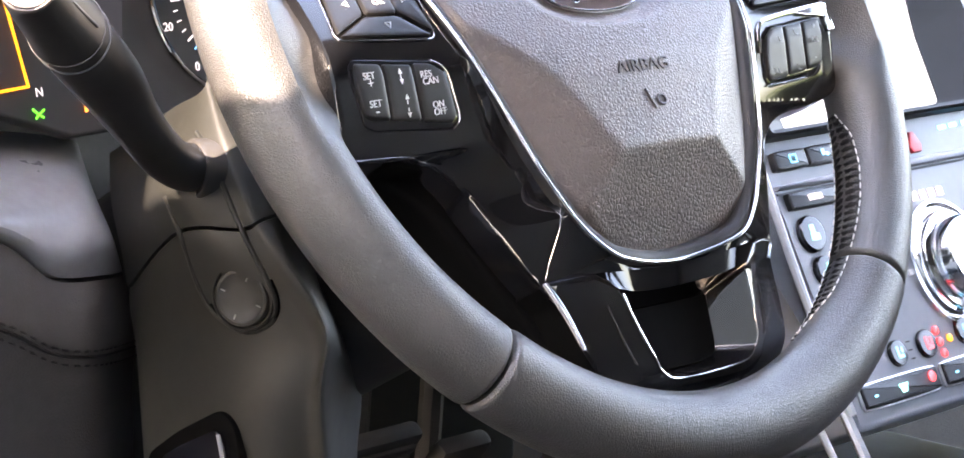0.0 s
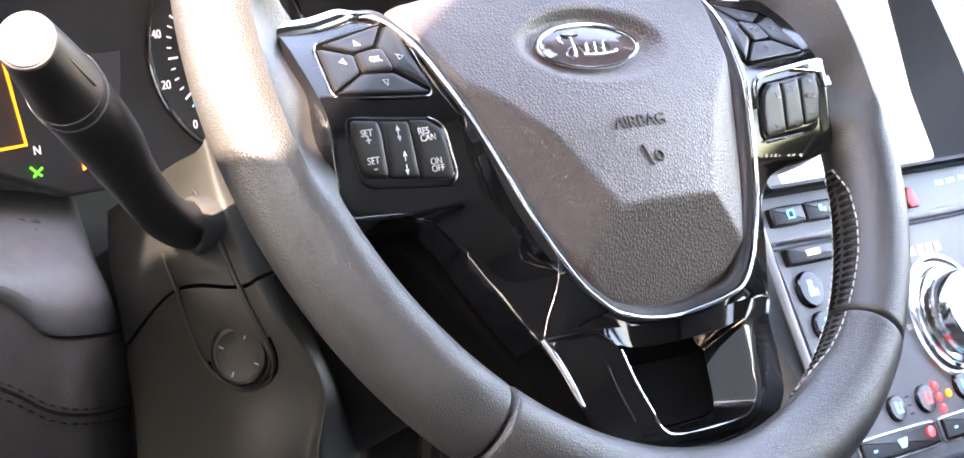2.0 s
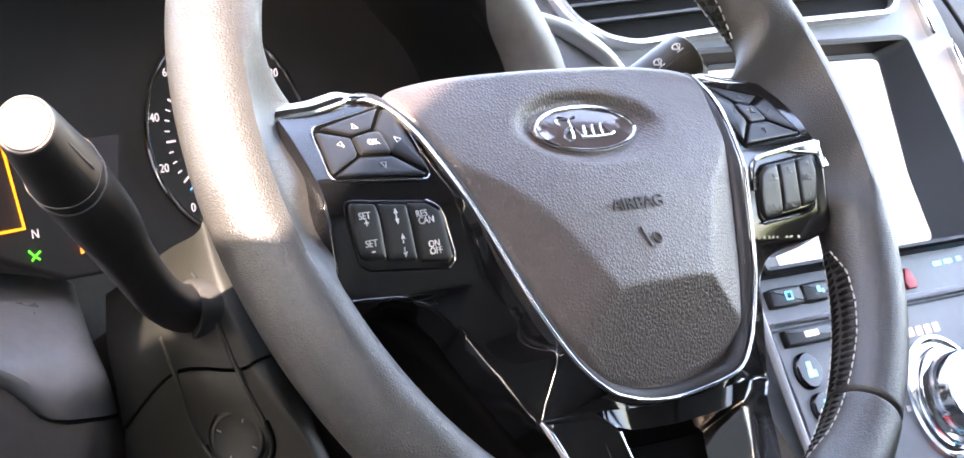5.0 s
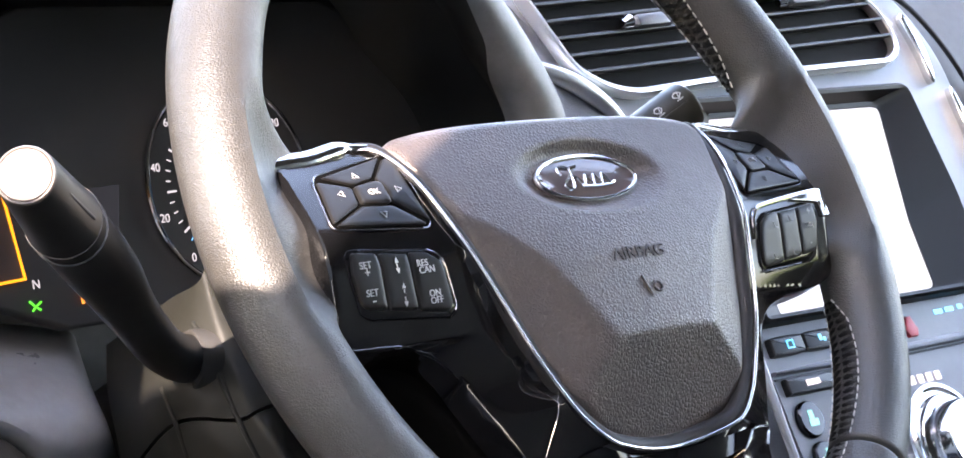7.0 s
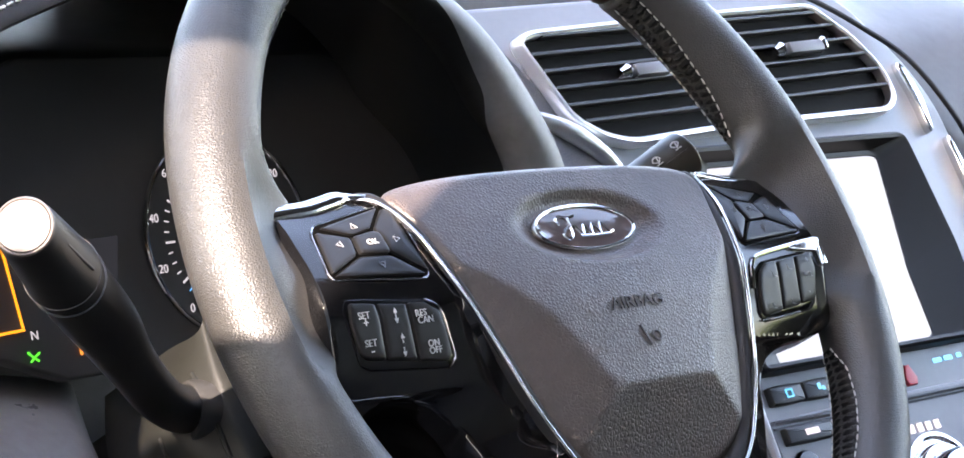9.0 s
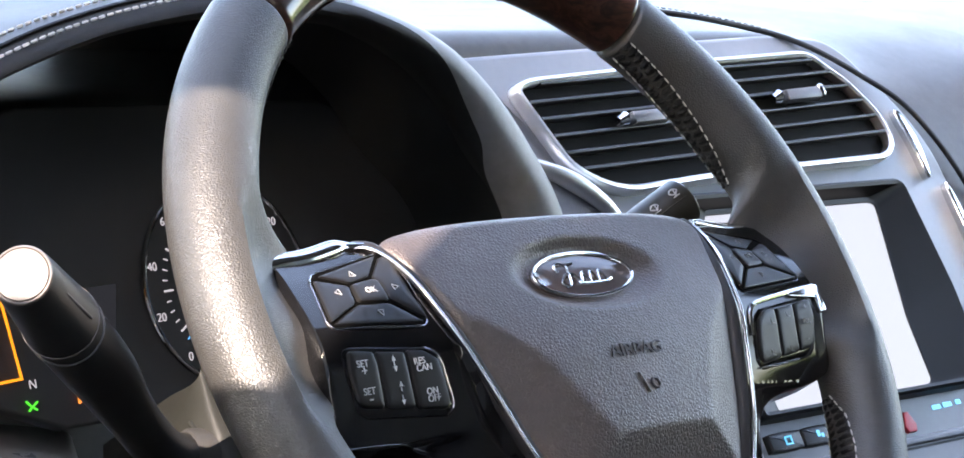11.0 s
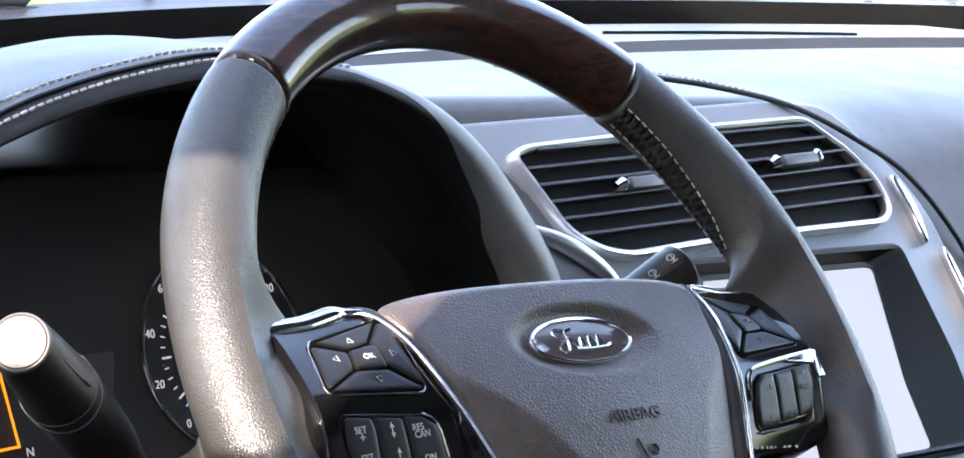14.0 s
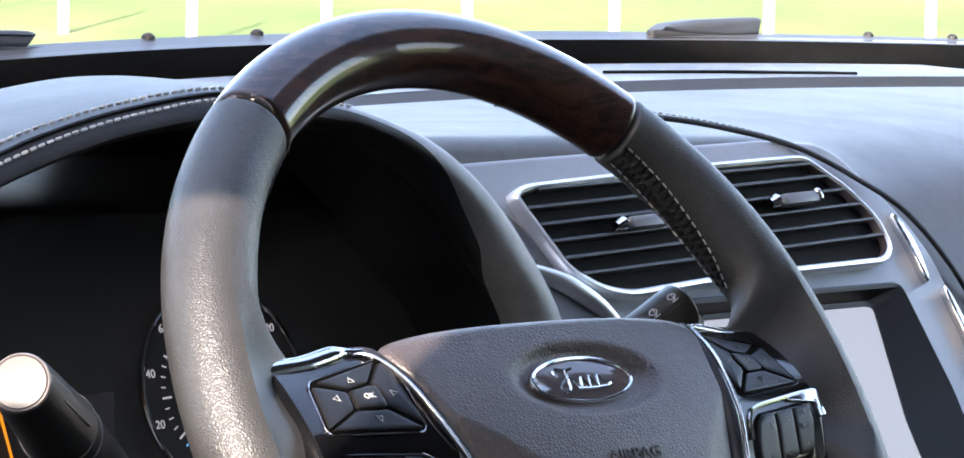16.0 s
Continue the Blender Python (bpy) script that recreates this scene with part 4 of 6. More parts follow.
            for x, y in ((0.1065, -0.0200), (0.1030, -0.0330), (0.1190, -0.0175), (0.1180, -0.0320)):
                part("key_mark", moved(tube([(-0.0014, 0.001, 0), (-0.0008, -0.0012, 0), (0.0014, -0.0014, 0)], 0.00025, 5), on(x, y, 0.0030)), GREY_PRINT, sur)


wheel = build_wheel()


# ---- column: shroud and stalks ----
def build_column():
    c = thing("steering_column", WHEEL, "dark plastic steering column shroud with a round adjuster", "steering column")
    upper = [[(-0.030, 0.060, -0.118), (-0.080, 0.048, -0.118), (-0.094, 0.034, -0.120), (-0.088, 0.038, -0.150), (-0.070, 0.046, -0.220)],
             [(-0.040, 0.020, -0.100), (-0.088, 0.014, -0.112), (-0.099, 0.010, -0.120), (-0.101, 0.016, -0.150), (-0.078, 0.024, -0.220)],
             [(-0.040, -0.014, -0.100), (-0.090, -0.016, -0.110), (-0.100, -0.016, -0.120), (-0.108, 0.001, -0.150), (-0.082, 0.000, -0.220)],
             [(-0.040, -0.024, -0.100), (-0.090, -0.026, -0.110), (-0.0990, -0.0265, -0.120), (-0.1065, -0.0150, -0.150), (-0.085, -0.016, -0.220)]]
    lower = [[(-0.040, -0.0255, -0.108), (-0.090, -0.0275, -0.111), (-0.0980, -0.0280, -0.121), (-0.1058, -0.0165, -0.151), (-0.0845, -0.0175, -0.220)],
             [(-0.030, -0.046, -0.155), (-0.086, -0.042, -0.112), (-0.0960, -0.042, -0.122), (-0.104, -0.026, -0.151), (-0.088, -0.026, -0.220)],
             [(0.000, -0.084, -0.192), (-0.0735, -0.076, -0.118), (-0.0830, -0.077, -0.122), (-0.093, -0.060, -0.152), (-0.092, -0.045, -0.220)],
             [(0.012, -0.114, -0.226), (-0.0735, -0.103, -0.136), (-0.0830, -0.104, -0.141), (-0.094, -0.096, -0.165), (-0.097, -0.082, -0.230)],
             [(0.022, -0.168, -0.272), (-0.061, -0.154, -0.172), (-0.0720, -0.155, -0.176), (-0.086, -0.148, -0.198), (-0.094, -0.130, -0.255)]]
    part("upper_shroud", skin(surface(upper), (0.022, 0, -0.004)), SHROUD_PLASTIC, c)
    part("lower_shroud", skin(surface(lower), (0.010, 0.004, -0.012)), SHROUD_PLASTIC, c)
    core = rounded([(-0.06, 0.05), (0.07, 0.05), (0.08, -0.02), (0.03, -0.09), (-0.035, -0.09), (-0.065, -0.03)], 2)
    part("core", rings_mesh([[(p.x, p.y, z) for p in core] for z in (-0.34, -0.125)]), DARK_PLASTIC, c)
    # raised edge of the tongue that runs down the side and round the adjuster
    edge = spline([(-0.1083, -0.0001, -0.1479), (-0.1075, -0.0105, -0.1484), (-0.1055, -0.0199, -0.1502), (-0.0979, -0.0399, -0.1589), (-0.0945, -0.0522, -0.1576), (-0.0922, -0.0633, -0.1471), (-0.0900, -0.0645, -0.1327), (-0.0906, -0.0590, -0.1257), (-0.0937, -0.0488, -0.1223), (-0.0985, -0.0300, -0.1208), (-0.1003, -0.0085, -0.1206), (-0.1001, 0.0085, -0.1225), (-0.0992, 0.0184, -0.1265)], 8)
    part("crease", tube(edge, 0.0012, 8), SHROUD_PLASTIC, c)
    inner_edge = [p + Vector((-0.0002, 0.0006, 0.0016)) * smoothstep(-0.02, -0.05, p.y) for p in edge[28:64]]
    part("groove", tube(inner_edge, 0.0010, 6), FRIT_BLACK, c, "dark groove")
    # round adjuster on the side, its axis out of the side face
    axis = Vector((-0.93, -0.18, 0.34)).normalized()
    m = Matrix.Translation((-0.0962, -0.0510, -0.1372)) @ axis.to_track_quat("Z", "Y").to_matrix().to_4x4()
    knob = part("adjuster", moved(turned([(0.0122, -0.006), (0.0122, 0.0010), (0.0116, 0.0020), (0.0104, 0.0022), (0.0096, 0.0016), (0.004, 0.0014), (0.001, 0.0014)], 40), m), SHROUD_PLASTIC, c, "round black adjuster knob")
    part("adjuster_well", moved(turned([(0.0142, -0.006), (0.0141, 0.0002), (0.0136, 0.0006), (0.0130, 0.0000), (0.0128, -0.006)], 40), m), SHROUD_PLASTIC, c)
    for k in range(4):
        a = radians(90 * k + 40)
        part("adjuster_mark", moved(box(0.0022, 0.0006, 0.0002, (0.0085, 0, 0.0020)), m @ pose(0, 0, 0, rz=math.degrees(a))), GREY_PRINT, knob)
    # release catch set into the side of the lower shroud
    side = WHEEL.inverted() @ Matrix(((0, 0, -1, -0.0980), (-1, 0, 0, 0), (0, 1, 0, 0), (0, 0, 0, 1)))
    well = part("catch_well", moved(slab(soft_corners([(-0.149, 0.903), (-0.128, 0.9185), (-0.1005, 0.9345), (-0.092, 0.930), (-0.085, 0.905), (-0.090, 0.886), (-0.140, 0.884)], 0.006), -0.004, 0.0004, 0.0008, 0), side), FRIT_BLACK, c, "dark recess")
    catch = part("release_catch", moved(slab(soft_corners([(-0.138, 0.905), (-0.122, 0.915), (-0.1010, 0.9265), (-0.0965, 0.922), (-0.0905, 0.900), (-0.096, 0.889), (-0.132, 0.888)], 0.005), -0.003, 0.0030, 0.0016, 0), side), BLACK_GLOSS, c, "small black release catch")
    part("catch_edge", moved(tube([(-0.0985, 0.9245, 0.0030), (-0.0955, 0.916, 0.0032), (-0.0925, 0.902, 0.0032)], 0.0009, 8), side), GREY_PRINT, catch)
    part("catch_mark", moved(join(box(0.0030, 0.0022, 0.0004, (-0.1155, 0.9065, 0.0032)), box(0.0022, 0.0030, 0.0004, (-0.1110, 0.9080, 0.0032))), side), PRINT, catch, smooth=False)
    return c


EYE_SIDE = (-0.75, -0.65, 1.23)      # the driver's door side, towards which the printed marks face


def build_turn_lever():
    """Lever reaching from the column towards the driver's door: neck, body, ring, turned end."""
    pts = [(-0.1066, 0.1129, 1.0357), (-0.1215, 0.1027, 1.0403), (-0.1461, 0.0834, 1.0513), (-0.1855, 0.0512, 1.0738), (-0.2105, 0.0319, 1.0906), (-0.2391, 0.0128, 1.1089), (-0.2575, -0.0018, 1.1195), (-0.2889, -0.0273, 1.1366)]
    ob = thing("indicator_lever", Matrix.Identity(4), "black indicator lever with a pale round end cap", "lever")
    curve = spline(pts, 10)
    n = len(curve)
    cut = 57
    part("lever", tube(curve[:cut + 1], lambda t: 0.0096 + 0.0004 * smoothstep(0.30, 0.0, t) + 0.0030 * smoothstep(0.42, 0.80, t), 28), STALK_PLASTIC, ob)
    end = curve[cut:]
    part("turning_sleeve", tube(end, lambda t: 0.0131 - 0.0033 * t, 32), STALK_PLASTIC, ob)
    axis = (end[-1] - end[1]).normalized()
    view = (Vector(EYE_SIDE) - end[0]).normalized()
    toward = (view - axis * view.dot(axis)).normalized()
    across = axis.cross(toward)
    if across.dot(Vector((0.688, -0.725, 0))) < 0:
        across = -across
    d = toward * 0.74 + across * 0.67
    # raised rib; its highlight is put into a paler grey than the sleeve
    part("sleeve_rib", tube([end[3] + d * 0.0126, end[6] + d * 0.0114, end[9] + d * 0.0104], 0.0006, 8), CAP_GREY, ob)
    axis = (curve[-1] - curve[-4]).normalized()
    q = axis.to_track_quat("Z", "Y").to_matrix().to_4x4()
    m = Matrix.Translation(curve[-1]) @ q
    part("end_cap", moved(turned([(0.0098, -0.002), (0.0098, 0.0004), (0.0094, 0.0012), (0.0089, 0.0013), (0.00865, 0.0006), (0.0084, 0.0014), (0.004, 0.0017), (0.0004, 0.0017)], 40), m), CAP_GREY, ob, "pale grey end cap")
    t0 = (curve[cut + 1] - curve[cut - 1]).normalized()
    m = Matrix.Translation(curve[cut]) @ t0.to_track_quat("Z", "Y").to_matrix().to_4x4()
    part("ring_groove", moved(turned([(0.0126, -0.0004), (0.01328, -0.0002), (0.01328, 0.0002), (0.0126, 0.0004)], 36), m), CAP_GREY, ob, "fine pale ring")
    part("ring_groove", moved(turned([(0.0120, -0.0102), (0.0133, -0.0098), (0.0133, -0.0094), (0.0120, -0.0090)], 36), m), STALK_PLASTIC, ob)
    # round collar on the shroud's side
    m = Matrix.Translation((-0.1053, 0.1117, 1.0352)) @ Vector((-0.961, 0.235, 0.043)).to_track_quat("Z", "Y").to_matrix().to_4x4()
    part("collar", moved(turned([(0.0126, -0.014), (0.0126, -0.0012), (0.0121, 0.0), (0.0111, 0.0004), (0.0104, 0.0), (0.004, 0.0002), (0.001, 0.0002)], 40), m), COLLAR_GREY, ob, "grey plastic collar")
    return ob


def build_wiper_lever():
    ob = thing("wiper_lever", Matrix.Identity(4), "black wiper lever with pale printed symbols", "lever")
    tip, axis = Vector((0.1418, 0.0563, 1.1336)), Vector((0.835, -0.208, 0.512)).normalized()
    m = Matrix.Translation(tip) @ axis.to_track_quat("Z", "Y").to_matrix().to_4x4()
    part("lever", moved(turned([(0.0098, -0.105), (0.0106, -0.06), (0.0113, -0.035), (0.0117, -0.012), (0.0117, -0.0022), (0.0113, -0.0008), (0.0104, 0.0), (0.004, 0.0004), (0.001, 0.0004)], 40), m), WIPER_STALK, ob)
    view = (Vector(EYE_SIDE) - tip).normalized()
    side = (view - axis * view.dot(axis)).normalized()
    up = axis.cross(side)
    if up.z < 0:
        up = -up

    def radial(deg):
        return side * math.cos(radians(deg)) + up * math.sin(radians(deg))

    part("ridge", tube([tip - axis * d + radial(5) * (0.0116 - 0.02 * max(0.0, d - 0.02)) for d in (0.004, 0.012, 0.024, 0.04)], 0.0005, 6), WIPER_STALK, ob)
    for d, deg in ((0.0075, 27), (0.0200, 23)):
        out = radial(deg)
        mm = Matrix((axis, out.cross(axis), out)).transposed().to_4x4()
        mm.translation = tip - axis * d + out * 0.0118
        fan = [(0.0024 * math.cos(radians(t)), 0.0024 * math.sin(radians(t)), 0) for t in range(20, 161, 20)]
        part("wiper_mark", moved(join(tube([(0, -0.0012, 0)] + fan, 0.00032, 5, closed=True), tube([(0, -0.0012, 0), (0.0010, 0.0020, 0)], 0.00028, 5), tube([(-0.0018, -0.0018, 0), (0.0018, -0.0018, 0)], 0.00028, 5)), mm), PRINT, ob)
    return ob


build_column()
build_turn_lever()
build_wiper_lever()


# ---- instrument cluster and its hood ----
CLUSTER = pose(0, 0.222, 1.10, 75, 0, 0)


def build_cluster():
    c = thing("instrument_cluster", CLUSTER, "black instrument cluster with a round speedometer and displays", "instrument panel")
    part("face", slab([(-0.185, 0.075), (0.175, 0.075), (0.185, -0.06), (-0.185, -0.072)], -0.012, -0.004, 0.002, 1), CLUSTER_BLACK, c)
    cx, cy, r = 0.008, -0.011, 0.0475
    arc = lambda rad, z, a0, a1, n: [(cx + rad * math.cos(radians(a0 + (a1 - a0) * k / n)), cy + rad * math.sin(radians(a0 + (a1 - a0) * k / n)), z) for k in range(n + 1)]
    dial = part("dial", moved(turned([(r, -0.005), (r, -0.003), (0.001, -0.0028)], 64), pose(cx, cy, 0)), CLUSTER_BLACK, c, "black dial face")
    part("dial_ring", tube([Vector(p) for p in arc(r + 0.0010, -0.0005, 0, 360, 72)[:-1]], 0.0012, 8, closed=True), CHROME, c, "fine bright ring")
    for k in range(0, 33):
        a = 231 - 8 * k
        long = k % 4 == 2
        r0, r1 = (0.0310, 0.0365) if long else (0.0338, 0.0365)
        ca, sa = math.cos(radians(a)), math.sin(radians(a))
        bar_bm = moved(box(r1 - r0, 0.0010 if long else 0.0006, 0.0003), pose(cx + (r0 + r1) / 2 * ca, cy + (r0 + r1) / 2 * sa, -0.0024, rz=a))
        part("tick", bar_bm, DIAL_WHITE if k != 1 else DIAL_BLUE, dial, smooth=False)
    for k, text in enumerate(("0", "20", "40", "60", "80", "100", "120", "140", "160")):
        a = radians(231 - 32 * k)
        lettering(text, 0.0056, DIAL_WHITE, dial, pose(cx + 0.0425 * math.cos(a), cy + 0.0425 * math.sin(a), -0.0022), "numeral")
    part("needle", join(moved(box(0.030, 0.0011, 0.0010), pose(cx - 0.015 * 0.74, cy - 0.015 * 0.67, 0.0, rz=42)), moved(turned([(0.006, -0.002), (0.006, 0.002), (0.001, 0.003)], 24), pose(cx, cy, 0))), DIAL_BLUE_DIM, dial)
    # left display: outlined box, gear letter and tell-tales
    disp = part("left_display", slab([(-0.0994, -0.0095), (-0.0544, -0.0072), (-0.0590, -0.0315), (-0.1037, -0.0331)], -0.0045, -0.0032, 0.0003, 0), DISPLAY_DARK, c, "dim blue-grey display")
    part("box_outline", tube([(-0.160, -0.006, -0.0015), (-0.1195, -0.006, -0.0015), (-0.1140, -0.0450, -0.0015), (-0.160, -0.0480, -0.0015)], 0.0009, 6), AMBER, c, "glowing amber outline")
    lettering("N", 0.0056, DIAL_WHITE, c, pose(-0.1085, -0.0480, -0.0018), "gear_letter")
    tell = join(tube([(-0.003, 0.0022, 0), (0.0, -0.0005, 0), (0.0032, 0.0015, 0)], 0.0006, 6), tube([(-0.0018, -0.0022, 0), (0.0, -0.0005, 0), (0.0024, -0.0020, 0)], 0.0006, 6))
    part("green_tell_tale", moved(tell, pose(-0.1105, -0.0570, -0.0018)), GREEN_GLOW, c, "glowing green tell-tale")
    part("amber_tell_tale", moved(join(box(0.0022, 0.0056, 0.0004, (-0.0016, 0, 0)), box(0.0026, 0.0016, 0.0004, (0.0010, 0.0018, 0)), box(0.0026, 0.0016, 0.0004, (0.0010, -0.0010, 0))), pose(-0.0840, -0.0566, -0.0018) @ Matrix.Diagonal((0.7, 0.75, 1, 1))), ORANGE_GLOW, c, "glowing orange tell-tale")
    return c


def build_hood():
    """The hood over the cluster: padded lip, stitched seam, and the dark inner throat."""
    h = thing("cluster_hood", Matrix.Identity(4), "dark stitched hood arching over the instrument cluster", "dashboard hood")
    z0 = 1.10
    out = spline([(-0.52, 0, -0.02), (-0.36, 0, 0.020), (-0.26, 0, 0.058), (-0.200, 0, 0.083), (-0.164, 0, 0.098), (-0.133, 0, 0.109), (-0.092, 0, 0.119), (-0.042, 0, 0.126), (0.018, 0, 0.124), (0.047, 0, 0.119), (0.088, 0, 0.106), (0.123, 0, 0.085), (0.155, 0, 0.055), (0.183, 0, 0.017), (0.205, 0, -0.04)], 6)
    brim = spline([(-0.48, 0, -0.04), (-0.33, 0, 0.005), (-0.25, 0, 0.044), (-0.200, 0, 0.069), (-0.163, 0, 0.086), (-0.118, 0, 0.101), (-0.082, 0, 0.108), (-0.040, 0, 0.1125), (0.010, 0, 0.111), (0.034, 0, 0.107), (0.068, 0, 0.093), (0.096, 0, 0.072), (0.116, 0, 0.048), (0.142, 0, 0.019), (0.162, 0, -0.04)], 6)
    n = len(out)
    rings = []
    for i in range(n):
        o, b = out[i], brim[i]
        t = smoothstep(0.0, 0.14, o.x)
        crest = Vector((o.x + 0.045, 0.34, o.z + 0.004 - 0.006 * t))
        far = Vector((o.x + 0.10, 0.52, o.z - 0.03 - 0.03 * t))
        mid = o.lerp(b, 0.5)
        row = [Vector((b.x * 0.98 - 0.002, 0.240, b.z - 0.004)), Vector((b.x, 0.172, b.z)), Vector((b.x, 0.162, b.z + 0.0012)), Vector((b.x + (o.x - b.x) * 0.35, 0.153, b.z + (o.z - b.z) * 0.35)), Vector((b.x + (o.x - b.x) * 0.75, 0.158, b.z + (o.z - b.z) * 0.78)), Vector((o.x, 0.168, o.z)), Vector((o.x + 0.006, 0.19, o.z + 0.003)), Vector((o.x + 0.024, 0.26, o.z + 0.006)), crest, far]
        rings.append([Vector((p.x, p.y, p.z + z0)) for p in row])
    def cut(row, a, b, k=14):
        """Part of a row's curve, from a to b of its length."""
        pts = spline(row, 10)
        return [pts[int(s)].lerp(pts[min(int(s) + 1, len(pts) - 1)], s - int(s)) for s in ((a + (b - a) * i / (k - 1)) * (len(pts) - 1) for i in range(k))]

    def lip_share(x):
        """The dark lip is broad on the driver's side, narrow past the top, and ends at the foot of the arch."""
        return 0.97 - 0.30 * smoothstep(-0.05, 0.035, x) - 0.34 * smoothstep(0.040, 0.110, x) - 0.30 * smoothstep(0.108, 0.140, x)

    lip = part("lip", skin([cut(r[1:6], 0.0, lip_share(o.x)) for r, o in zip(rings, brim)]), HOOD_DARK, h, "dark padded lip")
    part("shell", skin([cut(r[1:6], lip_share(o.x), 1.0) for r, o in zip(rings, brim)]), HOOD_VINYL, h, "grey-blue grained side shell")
    part("throat", skin([r[0:2] for r in rings], (0, 0, 0.003)), THROAT_BLACK, h, "dull black inner throat")
    part("top_skin", skin([spline(r[5:], 4) for r in rings]), DASH_VINYL, h)
    # seam with two rows of stitches
    seam = [Vector((p.x, 0.1665, p.z + z0 + 0.0006)) for p in out[:int(n * 0.60)]]
    part("seam", tube(seam, 0.0010, 6), DARK_LEATHER, lip)
    m = int(n * 0.60)
    tagged(part("stitching", stitches([Vector((b.x + (o.x - b.x) * 0.88, 0.1592, b.z + (o.z - b.z) * 0.90 + z0)) for o, b in zip(out[:m], brim[:m])], 0.0034, 0.00075, 0.0010), THREAD, lip, "pale thread stitching"), kind="stuff")
    tagged(part("stitching", stitches([Vector((o.x + 0.003, 0.179, o.z + 0.0026 + z0)) for o in out[:m]], 0.0034, 0.00075, 0.0010), THREAD, lip, "pale thread stitching"), kind="stuff")
    return h


# ---- centre stack ----
STACK = pose(0.38, 0.26, 1.10, 61, 0, 0)


def round_button(parent, u, v, r, icon=None, mat=None, h=0.004):
    b = part("button", moved(turned([(r, -0.002), (r, h * 0.6), (r * 0.9, h), (r * 0.5, h * 1.05), (0.0003, h * 1.06)], 28), pose(u, v, 0)), BLACK_GLOSS, parent)
    if icon:
        part("icon", moved(icon, pose(u, v, h * 1.1)), mat, b, smooth=False)
    return b


def seat_icon(k=1.0):
    return join(box(0.0020 * k, 0.0062 * k, 0.0003, (-0.0018 * k, 0.0006 * k, 0)), box(0.0056 * k, 0.0022 * k, 0.0003, (0.0004 * k, -0.0024 * k, 0)), box(0.0018 * k, 0.0034 * k, 0.0003, (0.0024 * k, 0.0012 * k, 0)))


def pill(u0, v0, u1, v1):
    r = abs(v1 - v0) / 2
    return [(u0 + r * 0.1, v0), (u1 - r * 0.1, v0), (u1, v0 + (v1 - v0) * 0.15), (u1, v0 + (v1 - v0) * 0.85), (u1 - r * 0.1, v1), (u0 + r * 0.1, v1), (u0, v0 + (v1 - v0) * 0.85), (u0, v0 + (v1 - v0) * 0.15)]


